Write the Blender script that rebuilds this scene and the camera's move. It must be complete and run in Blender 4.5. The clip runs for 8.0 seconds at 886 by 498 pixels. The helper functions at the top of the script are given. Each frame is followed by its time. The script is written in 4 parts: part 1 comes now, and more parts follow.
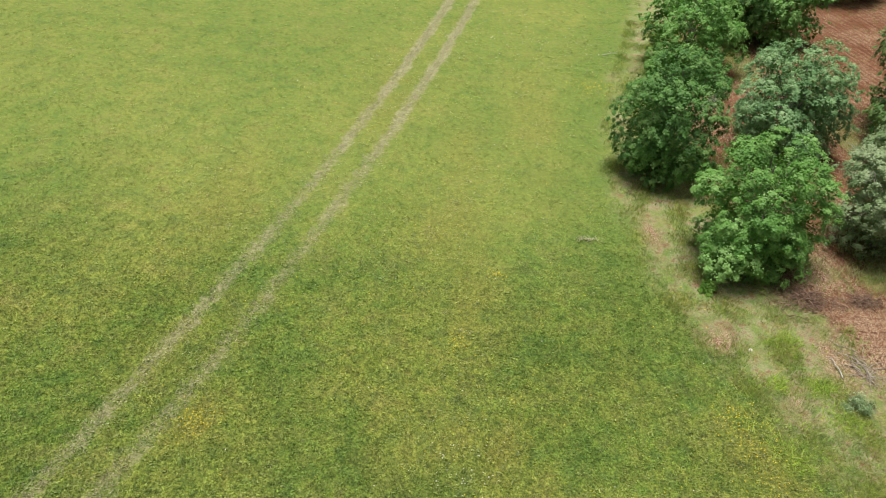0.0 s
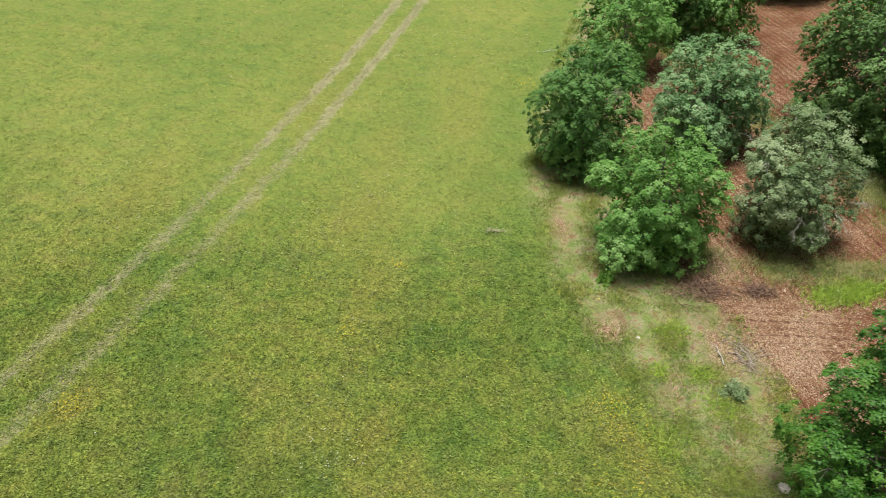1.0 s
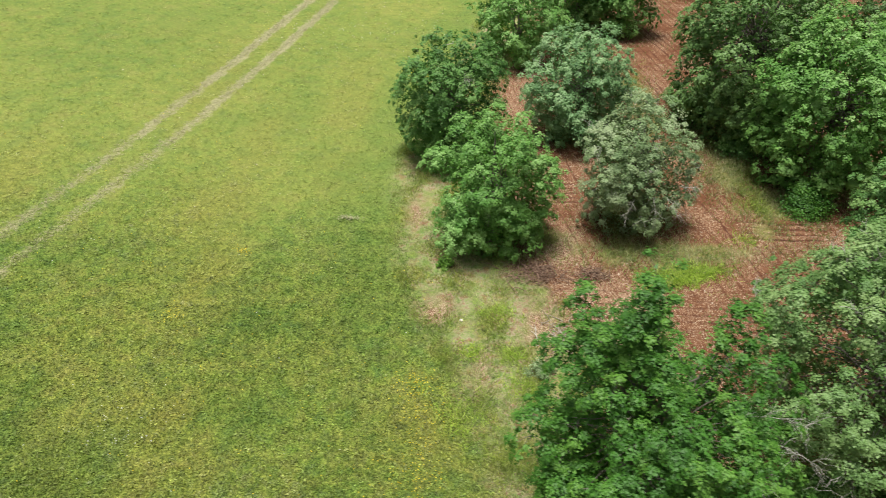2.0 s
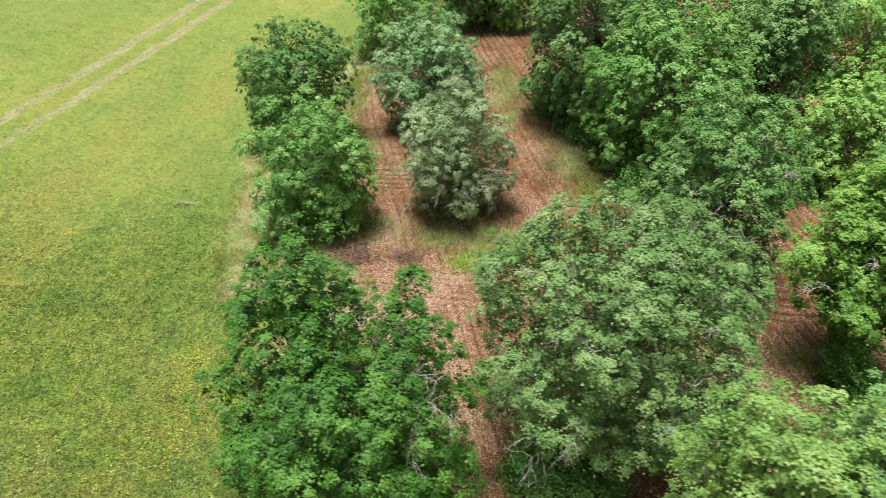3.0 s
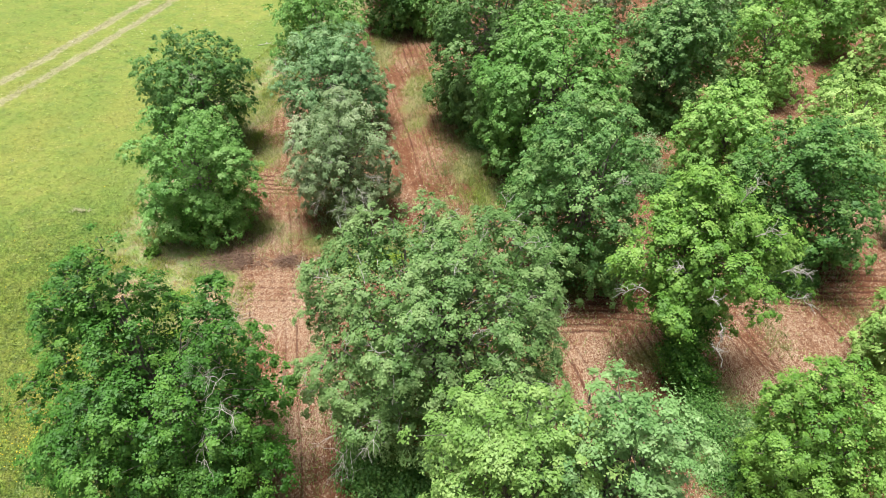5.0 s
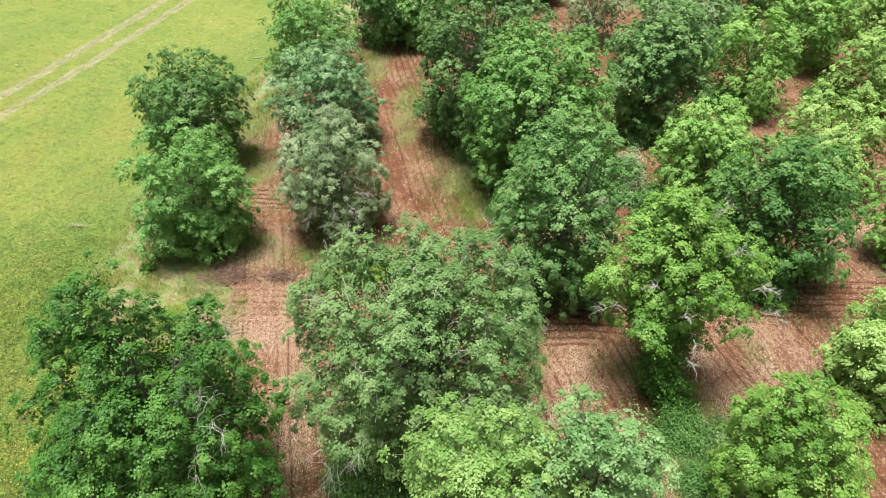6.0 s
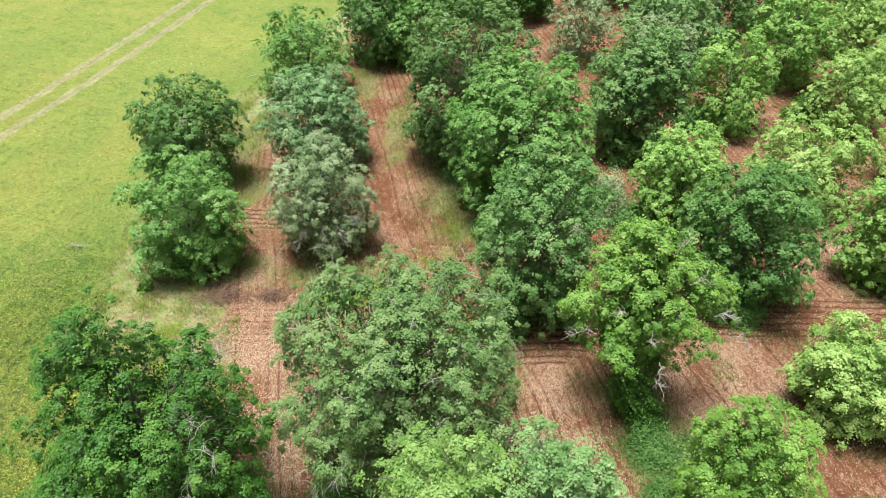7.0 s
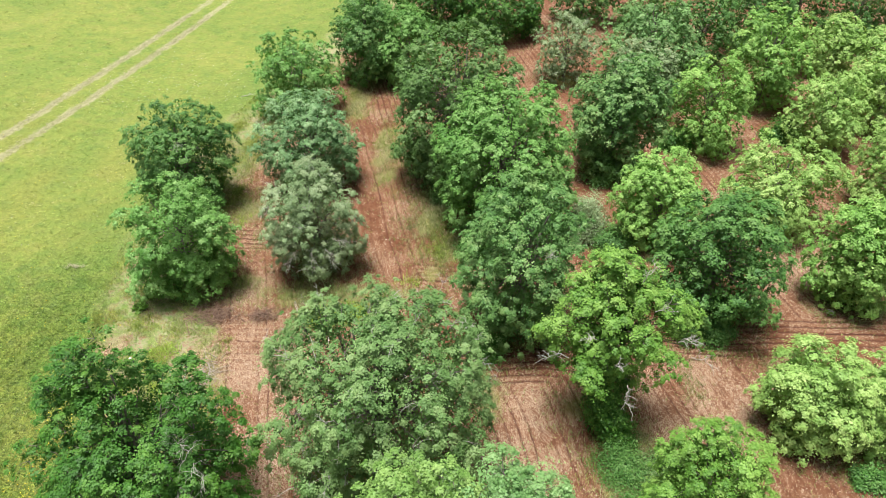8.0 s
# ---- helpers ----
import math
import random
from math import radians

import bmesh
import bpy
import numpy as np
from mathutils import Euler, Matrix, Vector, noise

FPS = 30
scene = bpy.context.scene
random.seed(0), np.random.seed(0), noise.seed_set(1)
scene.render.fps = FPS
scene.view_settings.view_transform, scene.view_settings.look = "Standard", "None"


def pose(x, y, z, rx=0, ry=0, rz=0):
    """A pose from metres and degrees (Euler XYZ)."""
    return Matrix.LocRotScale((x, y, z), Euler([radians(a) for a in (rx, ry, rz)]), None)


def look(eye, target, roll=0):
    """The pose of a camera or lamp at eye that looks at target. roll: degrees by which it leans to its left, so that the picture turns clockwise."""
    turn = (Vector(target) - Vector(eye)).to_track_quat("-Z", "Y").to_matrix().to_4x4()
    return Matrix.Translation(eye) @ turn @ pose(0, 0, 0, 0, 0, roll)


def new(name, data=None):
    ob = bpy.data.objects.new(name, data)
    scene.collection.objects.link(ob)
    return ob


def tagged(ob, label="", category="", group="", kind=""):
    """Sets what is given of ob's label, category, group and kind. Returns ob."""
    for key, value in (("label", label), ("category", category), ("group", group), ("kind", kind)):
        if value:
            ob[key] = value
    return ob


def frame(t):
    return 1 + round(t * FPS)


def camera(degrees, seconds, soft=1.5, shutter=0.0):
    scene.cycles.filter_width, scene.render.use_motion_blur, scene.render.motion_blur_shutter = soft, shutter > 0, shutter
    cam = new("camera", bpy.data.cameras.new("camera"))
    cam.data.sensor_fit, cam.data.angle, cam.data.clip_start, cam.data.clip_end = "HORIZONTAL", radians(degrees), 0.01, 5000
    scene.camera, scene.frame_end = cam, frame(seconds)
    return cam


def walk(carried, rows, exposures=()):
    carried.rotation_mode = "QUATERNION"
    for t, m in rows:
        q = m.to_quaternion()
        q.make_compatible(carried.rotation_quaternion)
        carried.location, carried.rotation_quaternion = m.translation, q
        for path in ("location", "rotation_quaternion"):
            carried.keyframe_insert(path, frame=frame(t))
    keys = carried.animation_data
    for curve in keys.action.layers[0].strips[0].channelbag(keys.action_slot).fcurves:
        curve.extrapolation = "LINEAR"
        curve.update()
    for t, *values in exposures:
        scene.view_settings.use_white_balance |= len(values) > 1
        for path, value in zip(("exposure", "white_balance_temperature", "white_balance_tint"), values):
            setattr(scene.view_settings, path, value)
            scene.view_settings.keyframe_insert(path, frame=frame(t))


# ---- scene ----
# ---- camera and walk ----
cam = camera(66.4, 8.0, soft=0.5, shutter=0.2)
PATH = [
    (0, (2.029, -0.047, 15.398), (1.972, 1.533, 14.174), -0.1),
    (0.5, (3.422, -0.2, 15.335), (3.358, 1.383, 14.114), -0.3),
    (1, (5.552, -0.415, 15.217), (5.488, 1.171, 14.0), -0.3),
    (1.2, (6.571, -0.491, 15.179), (6.504, 1.095, 13.963), -0.4),
    (2.3, (13.007, -0.918, 14.818), (12.941, 0.671, 13.605), -0.7),
    (2.5, (14.247, -1.038, 14.76), (14.185, 0.552, 13.548), -0.6),
    (3, (17.372, -1.373, 14.577), (17.325, 0.221, 13.369), -0.3),
    (3.5, (19.619, -1.634, 14.557), (19.583, -0.042, 13.348), -0.3),
    (4, (20.704, -1.659, 14.582), (20.675, -0.065, 13.375), -0.3),
    (4.5, (21.106, -1.706, 14.76), (21.081, -0.111, 13.554), -0.3),
    (5.8, (21.715, -1.972, 15.73), (21.69, -0.378, 14.523), -0.4),
    (6, (21.766, -2.026, 15.876), (21.746, -0.429, 14.673), -0.4),
    (6.5, (22.028, -2.206, 16.454), (22.01, -0.607, 15.253), -0.4),
    (7, (22.296, -2.412, 17.069), (22.279, -0.811, 15.87), -0.4),
    (7.5, (22.579, -2.611, 17.704), (22.566, -1.007, 16.509), -0.3),
    (8, (22.807, -2.834, 18.227), (22.799, -1.225, 17.04), -0.2),
]
walk(cam, [(t, look(eye, target, roll)) for t, eye, target, roll in PATH],
     exposures=[(0.0, 0.11, 6500, 8), (1.2, 0.15, 6500, 8), (2.5, 0.42, 6450, 8), (3.5, 0.63, 6400, 9), (4.5, 0.71, 6350, 10), (8.0, 0.69, 6300, 10)])

# ---- world, sun, exposure ----
SUN_AZ, SUN_EL = 255.0, 84.0
world = bpy.data.worlds.new("overcast_sky")
scene.world = world
world.use_nodes = True
wn, wl = world.node_tree.nodes, world.node_tree.links
wn.clear()
sky = wn.new("ShaderNodeTexSky")
sky.sky_type = "NISHITA"
sky.sun_disc = False
sky.sun_elevation, sky.sun_rotation = radians(SUN_EL), radians(SUN_AZ)
sky.air_density, sky.dust_density = 1.0, 4.0
grey = wn.new("ShaderNodeHueSaturation")
grey.inputs["Saturation"].default_value = 0.25
wbg = wn.new("ShaderNodeBackground")
wbg.inputs["Strength"].default_value = 0.074
wout = wn.new("ShaderNodeOutputWorld")
wl.new(sky.outputs[0], grey.inputs["Color"])
wl.new(grey.outputs[0], wbg.inputs["Color"])
wl.new(wbg.outputs[0], wout.inputs["Surface"])

sun_data = bpy.data.lights.new("sun", "SUN")
sun_data.energy, sun_data.angle, sun_data.color = 4.55, radians(22), (1.0, 0.96, 0.9)
sun = new("sun", sun_data)
az, el = radians(SUN_AZ), radians(SUN_EL)
sun_from = Vector((math.sin(az) * math.cos(el), math.cos(az) * math.cos(el), math.sin(el)))
sun.matrix_world = look(sun_from * 60 + Vector((15, 20, 0)), (15, 20, 0))


# ---- the lie of the land ----
EDGE_Y = np.array([-200, 5, 10, 11.6, 13.4, 15.2, 17, 20.3, 23.3, 29.5, 37.5, 47, 60, 300.])
EDGE_X = np.array([13, 12.6, 11.7, 11.3, 10.6, 9.7, 9.1, 8.5, 8.4, 8.85, 10.9, 13.5, 18, 60.])
SOIL_Y = np.array([-200, 5, 9, 12, 14, 16, 17.5, 20, 25, 32, 40, 60, 300.])
SOIL_X = np.array([15, 14.6, 14.4, 14.4, 14.4, 14.0, 12.8, 12.6, 11.8, 12.2, 14.4, 20, 62.])
RUT = (-10.1129, 0.3521, -0.002521, 0.0000108)
GAUGE = 1.55
# ranker and drier patches of the meadow: x, y, half widths
LUSH = [(-1.9, 10.6, 1.9, 1.9), (-3.1, 13.2, 1.2, 1.4), (-2.9, 17.4, 1.6, 1.2), (0.6, 9.4, 1.6, 1.0), (5.4, 11.5, 1.2, 1.4), (7.0, 15.0, 1.3, 2.4), (6.6, 19.5, 2.4, 5.2), (4.4, 16.0, 1.2, 3.0), (8.2, 23.5, 0.8, 4.0), (8.2, 29.0, 1.2, 6.0), (-14.0, 20.0, 3.0, 4.0)]
SERE = [(2.9, 11.0, 0.9, 1.8), (2.4, 16.6, 1.1, 2.4), (1.6, 20.5, 1.3, 2.6), (2.2, 26.0, 1.2, 3.5), (5.2, 30.0, 1.4, 6.0), (-1.5, 31.0, 1.6, 5.0), (-7.0, 22.0, 1.0, 3.5), (-4.8, 10.8, 0.8, 0.8), (9.9, 10.6, 1.0, 1.2)]
# half-dry weeds over the soil, and thick pale litter of chips, straw and dead leaves on it
WEEDY = [(18.0, 18.5, 3.2, 0.8), (22.3, 24.2, 0.9, 4.2), (19.7, 31.0, 0.8, 4.0), (23.0, 21.9, 0.8, 0.9), (11.6, 29.0, 1.2, 3.6), (13.0, 25.2, 0.7, 1.6), (39.8, 18.0, 1.3, 1.0), (36.6, 10.6, 1.4, 1.1), (28.7, 10.0, 1.3, 2.0), (33.0, 17.2, 1.4, 0.6), (13.9, 19.5, 1.0, 0.5), (17.3, 37.0, 0.8, 3.0), (34.6, 20.2, 1.0, 0.7), (24.2, 13.0, 0.6, 1.2)]
LITTER = [(31.9, 12.8, 2.8, 1.9), (38.4, 20.6, 1.7, 2.6), (25.8, 11.7, 1.4, 1.8), (15.6, 14.4, 1.9, 1.4), (17.0, 10.5, 1.2, 2.2), (14.6, 18.7, 0.9, 0.9), (16.3, 16.3, 1.6, 0.9), (13.6, 14.6, 0.7, 1.6), (10.2, 15.6, 0.5, 0.7), (11.6, 13.0, 0.35, 0.9), (9.3, 21.0, 0.35, 1.2)]
# trees: x, y, crown radius, height; used for the turf rings, too
TREES = {
    "A": (15.2, 7.9, 2.85, 5.6), "B": (21.0, 9.9, 3.4, 6.85), "C": (22.3, 4.7, 1.8, 7.45), "C2": (24.1, 4.85, 1.55, 7.65),
    "D": (27.9, 12.65, 1.75, 6.3), "E": (29.9, 7.95, 1.75, 4.4), "F": (34.5, 11.6, 1.68, 3.8),
    "G": (10.47, 25.2, 2.4, 5.5), "G2": (12.1, 19.3, 2.25, 5.1), "H": (16.15, 27.2, 2.5, 5.0),
    "H2": (17.3, 20.5, 2.25, 5.0), "I": (13.9, 35.8, 2.85, 4.7), "J": (17.6, 40.0, 2.3, 6.2),
    "K": (23.4, 28.2, 3.65, 7.8), "K2": (25.5, 23.8, 3.4, 6.9), "L": (25.65, 16.6, 2.42, 6.6),
    "M": (32.2, 22.5, 2.1, 4.6), "N": (33.05, 17.3, 2.5, 5.5), "O": (31.5, 28.6, 2.55, 6.6),
    "P": (37.1, 31.3, 2.35, 5.1), "Q": (38.2, 23.8, 2.5, 4.3), "R": (43.5, 31.1, 2.25, 4.4),
    "S": (42.2, 36.6, 2.6, 5.9), "T": (48.2, 40.5, 1.95, 4.1), "U": (38.9, 18.2, 1.7, 4.6),
    "V": (43.9, 24.9, 2.1, 5), "W": (35.6, 38.6, 3.3, 6.1), "X": (39.7, 41.7, 2.6, 5.7),
    "Y": (26.6, 48.8, 4.0, 5.4), "Y3": (22.0, 49.5, 3.2, 5.2), "X4": (48.5, 47.5, 2.6, 5.4), "Z": (30.6, 40.0, 2.2, 4.4), "F2": (37.0, 11.5, 1.4, 3.3),
    "J2": (20.3, 39.6, 2.1, 5.0), "W2": (34.2, 35.0, 2.2, 4.6), "X2": (44.5, 45.5, 2.6, 5.4), "T2": (52.5, 46.5, 2.6, 5.2), "T3": (54.0, 41.0, 2.2, 4.6), "V2": (47.5, 33.0, 2.1, 4.8),
    "J3": (17.6, 45.2, 2.5, 5.2), "Y2": (33.6, 51.5, 2.8, 5.4), "X3": (38.5, 50.0, 2.8, 5.6), "R2": (49.6, 37.2, 2.3, 4.6),
}
TURF = np.array(list(TREES.values()))


def softplus(v, w):
    return w * np.log1p(np.exp(np.clip(v / w, -40, 40)))


def smooth(a, b, v):
    t = np.clip((v - a) / (b - a), 0, 1)
    return t * t * (3 - 2 * t)


_rs = np.random.RandomState(7)
_waves = [(_rs.uniform(0, 6.28), _rs.uniform(0, 6.28), _rs.uniform(0.6, 1.4)) for _ in range(12)]


def wobble(x, y, size):
    """A soft, uneven field between about -1 and 1, with features of that size in metres."""
    v = 0
    for a, p, k in _waves:
        v = v + np.sin((x * np.cos(a) + y * np.sin(a)) * 6.28 * k / size / 1.6 + p)
    return v / 5.0


def lie(x, y):
    """The land's height without furrows."""
    far = np.clip(x, -40, 90)
    farther = np.clip(y, -20, 90)
    return 0.09 * softplus(5 - far, 2.0) + 0.025 * softplus(farther - 20, 3.0)


def soil_at(x, y):
    """1 on tilled soil, 0 on grass."""
    d = x - np.interp(y, SOIL_Y, SOIL_X) + 0.45 * wobble(x, y, 2.2) + 0.2 * wobble(y, x, 0.7)
    m = smooth(-0.35, 0.5, d)
    for tx, ty, tr, _ in TURF:
        q = np.hypot(x - tx, y - ty) + 0.3 * wobble(x + ty, y, 1.1)
        m = m * (1 - 0.55 * (1 - smooth(tr * 0.3, tr * 0.62, q)))
    q = np.hypot((x - 18.5) / 1.1, (y - 17.35) / 0.42) + 0.3 * wobble(x, y, 0.9)
    m = m * (1 - 0.55 * smooth(0.3, 0.8, blots(x, y, WEEDY) + 0.25 * wobble(x, y, 0.8)))
    return m * (1 - 0.8 * (1 - smooth(0.6, 1.2, q)))


def verge_at(x, y):
    d = x - np.interp(y, EDGE_Y, EDGE_X) + 0.35 * wobble(x, y, 1.7)
    past = x - np.interp(y, SOIL_Y, SOIL_X) + 0.4 * wobble(y, x, 1.5)
    strip = smooth(-0.7, 0.9, d + 0.3 * wobble(y, x, 0.8)) * (1 - 0.95 * smooth(0.4, 4.0, past))
    return np.maximum(strip, 0.5 * smooth(0.2, 0.7, blots(x, y, WEEDY)))


def lush_at(x, y):
    """Ranker, darker green grass along the orchard's side of the meadow and in a few hollows."""
    d = np.interp(y, EDGE_Y, EDGE_X) - x + 0.5 * wobble(x, y, 3.0)
    strip = smooth(-0.2, 0.5, d) * (1 - smooth(1.6, 3.2, d)) * smooth(14, 24, y)
    near_ = blots(x, y, LUSH)
    return np.clip(0.45 * strip + 0.62 * near_ + 0.6 * smooth(0.35, 1.3, wobble(x + 3, y, 7.0)), 0, 1)


def blots(x, y, spots):
    v = 0
    for bx, by, rx, ry in spots:
        q = ((x - bx) / rx) ** 2 + ((y - by) / ry) ** 2
        v = np.maximum(v, np.exp(-q) * (1 + 0.5 * wobble(x, y, 1.1) + 0.4 * wobble(y, x, 2.6)))
    return np.clip(v, 0, 1)


def sere_at(x, y):
    """Yellowed, half-dry grass."""
    return np.clip(blots(x, y, SERE) + 0.35 * smooth(0.4, 1.2, wobble(y, x + 2, 4.0)), 0, 1)


def rank_at(x, y):
    """1 on the uneven, leafy turf, 0 where the meadow is short and even."""
    return 1 - 0.85 * smooth(13, 26, y + 1.5 * wobble(x, y, 5.0))


def track_at(y):
    """The middle of the wheel tracks."""
    t = np.clip(y, 2, 60)
    return RUT[0] + RUT[1] * t + RUT[2] * t ** 2 + RUT[3] * t ** 3 + 0.25 * (y - t)


def rut_at(x, y):
    c = track_at(y) + 0.06 * wobble(x, y, 2.0)
    d = np.minimum(np.abs(x - c - GAUGE / 2), np.abs(x - c + GAUGE / 2)) * 0.97
    worn = 0.58 + 0.36 * smooth(18, 34, y) + 0.20 * wobble(x, y, 1.7)
    return np.clip((1 - smooth(0.10, 0.58, d + 0.09 * wobble(y, x, 0.6))) * worn, 0, 1)


def cross_at(x, y):
    """1 where the last pass of the cultivator ran across the rows."""
    mid = np.interp(x, [14, 20, 25, 32, 39, 60], [15.9, 15.2, 14.6, 15.9, 16.4, 16.8]) + 0.12 * wobble(x, y, 2.5)
    m = (1 - smooth(0.85, 1.2, np.abs(y - mid))) * (0.62 + 0.38 * smooth(19, 23, x))
    m = np.maximum(m, smooth(21.4, 21.7, y) * (1 - smooth(23.3, 23.6, y)) * (1 - smooth(15.4, 15.9, x)))
    m = np.maximum(m, smooth(19.2, 19.5, y) * (1 - smooth(20.6, 20.9, y)) * smooth(21.2, 21.7, x) * (1 - smooth(24.0, 24.5, x)))
    return m


def phases(x, y):
    """How far along each set of grooves a place lies, in half turns: along the rows, across the rows."""
    return ((x + 0.22 * y + 0.07 * wobble(x, y, 2.5)) / 0.36, (y + 0.04 * x + 0.07 * wobble(x, y, 2.5)) / 0.33)


def ridges(x, y):
    """0 in the cultivator's grooves, 1 on the ridges between them."""
    c = cross_at(x, y)
    a, b = phases(x, y)
    return (1 - c) * np.abs(np.sin(a * np.pi)) ** 0.8 + c * np.abs(np.sin(b * np.pi)) ** 0.8


def furrows(x, y):
    c = cross_at(x, y)
    big = np.clip(0.75 + 0.45 * wobble(x * 0.5, y, 3.1), 0.25, 1.5)
    return (ridges(x, y) - 0.6) * (0.038 + 0.07 * c) * big


def land(x, y):
    """The height of the ground's surface."""
    x, y = np.asarray(x, float), np.asarray(y, float)
    s = soil_at(x, y)
    z = lie(x, y) + s * furrows(x, y) + s * 0.02 * wobble(x, y, 0.45)
    return z + (1 - s) * 0.025 * wobble(x, y, 1.3) - 0.05 * rut_at(x, y)


# ---- materials ----
def material(name):
    m = bpy.data.materials.new(name)
    m.use_nodes = True
    nt = m.node_tree
    return m, nt.nodes, nt.links, nt.nodes["Principled BSDF"]


def ramp(nodes, stops):
    r = nodes.new("ShaderNodeValToRGB")
    e = r.color_ramp.elements
    while len(e) < len(stops):
        e.new(0.5)
    for el_, (p, c) in zip(e, stops):
        el_.position, el_.color = p, (*c, 1)
    return r


def noise_node(nodes, links, scale, detail=4.0, rough=0.6, coords=None):
    n = nodes.new("ShaderNodeTexNoise")
    n.inputs["Scale"].default_value, n.inputs["Detail"].default_value = scale, detail
    n.inputs["Roughness"].default_value = rough
    if coords is not None:
        links.new(coords, n.inputs["Vector"])
    return n


def mix(nodes, links, fac, a, b, mode="MIX"):
    n = nodes.new("ShaderNodeMix")
    n.data_type, n.blend_type = "RGBA", mode
    n.clamp_factor = True
    for key, v in ((0, fac), (6, a), (7, b)):
        if isinstance(v, (int, float)):
            n.inputs[key].default_value = v
        elif isinstance(v, tuple):
            n.inputs[key].default_value = (*v, 1)
        else:
            links.new(v, n.inputs[key])
    return n.outputs[2]


def maths(nodes, links, op, a, b=0.0, c=0.0, clamp=False):
    n = nodes.new("ShaderNodeMath")
    n.operation, n.use_clamp = op, clamp
    for k, v in enumerate((a, b, c)):
        if isinstance(v, (int, float)):
            n.inputs[k].default_value = v
        else:
            links.new(v, n.inputs[k])
    return n.outputs[0]


def attribute(nodes, name):
    n = nodes.new("ShaderNodeAttribute")
    n.attribute_name = name
    return n.outputs["Fac"]


def grass_colour(nodes, links, pos):
    """The meadow's colour at a place: fresh green, olive, straw-yellow and bluish patches."""
    big = noise_node(nodes, links, 0.13, 3, 0.55, pos)
    mid = noise_node(nodes, links, 0.8, 2, 0.5, pos)
    fine = noise_node(nodes, links, 5.5, 6, 0.82, pos)
    c1 = ramp(nodes, [(0.36, (0.118, 0.226, 0.036)), (0.5, (0.208, 0.280, 0.050)), (0.62, (0.340, 0.345, 0.080))])
    links.new(big.outputs["Fac"], c1.inputs[0])
    c2 = ramp(nodes, [(0.32, (0.090, 0.180, 0.046)), (0.45, (0.180, 0.270, 0.050)), (0.57, (0.278, 0.318, 0.068)), (0.70, (0.320, 0.292, 0.105))])
    links.new(mid.outputs["Fac"], c2.inputs[0])
    c = mix(nodes, links, 0.5, c1.outputs[0], c2.outputs[0])
    spots = noise_node(nodes, links, 1.7, 5, 0.7, pos)
    c3 = ramp(nodes, [(0.36, (0.125, 0.205, 0.070)), (0.47, (0.215, 0.285, 0.058)), (0.55, (0.300, 0.325, 0.085)), (0.64, (0.245, 0.220, 0.080))])
    links.new(spots.outputs["Fac"], c3.inputs[0])
    c = mix(nodes, links, 0.42, c, c3.outputs[0])
    c = mix(nodes, links, maths(nodes, links, "MULTIPLY", attribute(nodes, "lush"), 0.58), c, (0.116, 0.214, 0.044))
    c = mix(nodes, links, maths(nodes, links, "MULTIPLY", attribute(nodes, "sere"), 0.6), c, (0.280, 0.274, 0.064))
    # far, short turf is mixed paler: haze put into the grass colour
    c = mix(nodes, links, maths(nodes, links, "MULTIPLY", attribute(nodes, "short"), 0.32), c, (0.256, 0.318, 0.090))
    f = ramp(nodes, [(0.34, (0.50, 0.54, 0.54)), (0.5, (1.0, 1.0, 1.0)), (0.66, (1.42, 1.38, 1.36))])
    links.new(fine.outputs["Fac"], f.inputs[0])
    return mix(nodes, links, maths(nodes, links, "MULTIPLY_ADD", attribute(nodes, "short"), -0.4, 0.9), c, f.outputs[0], "MULTIPLY")


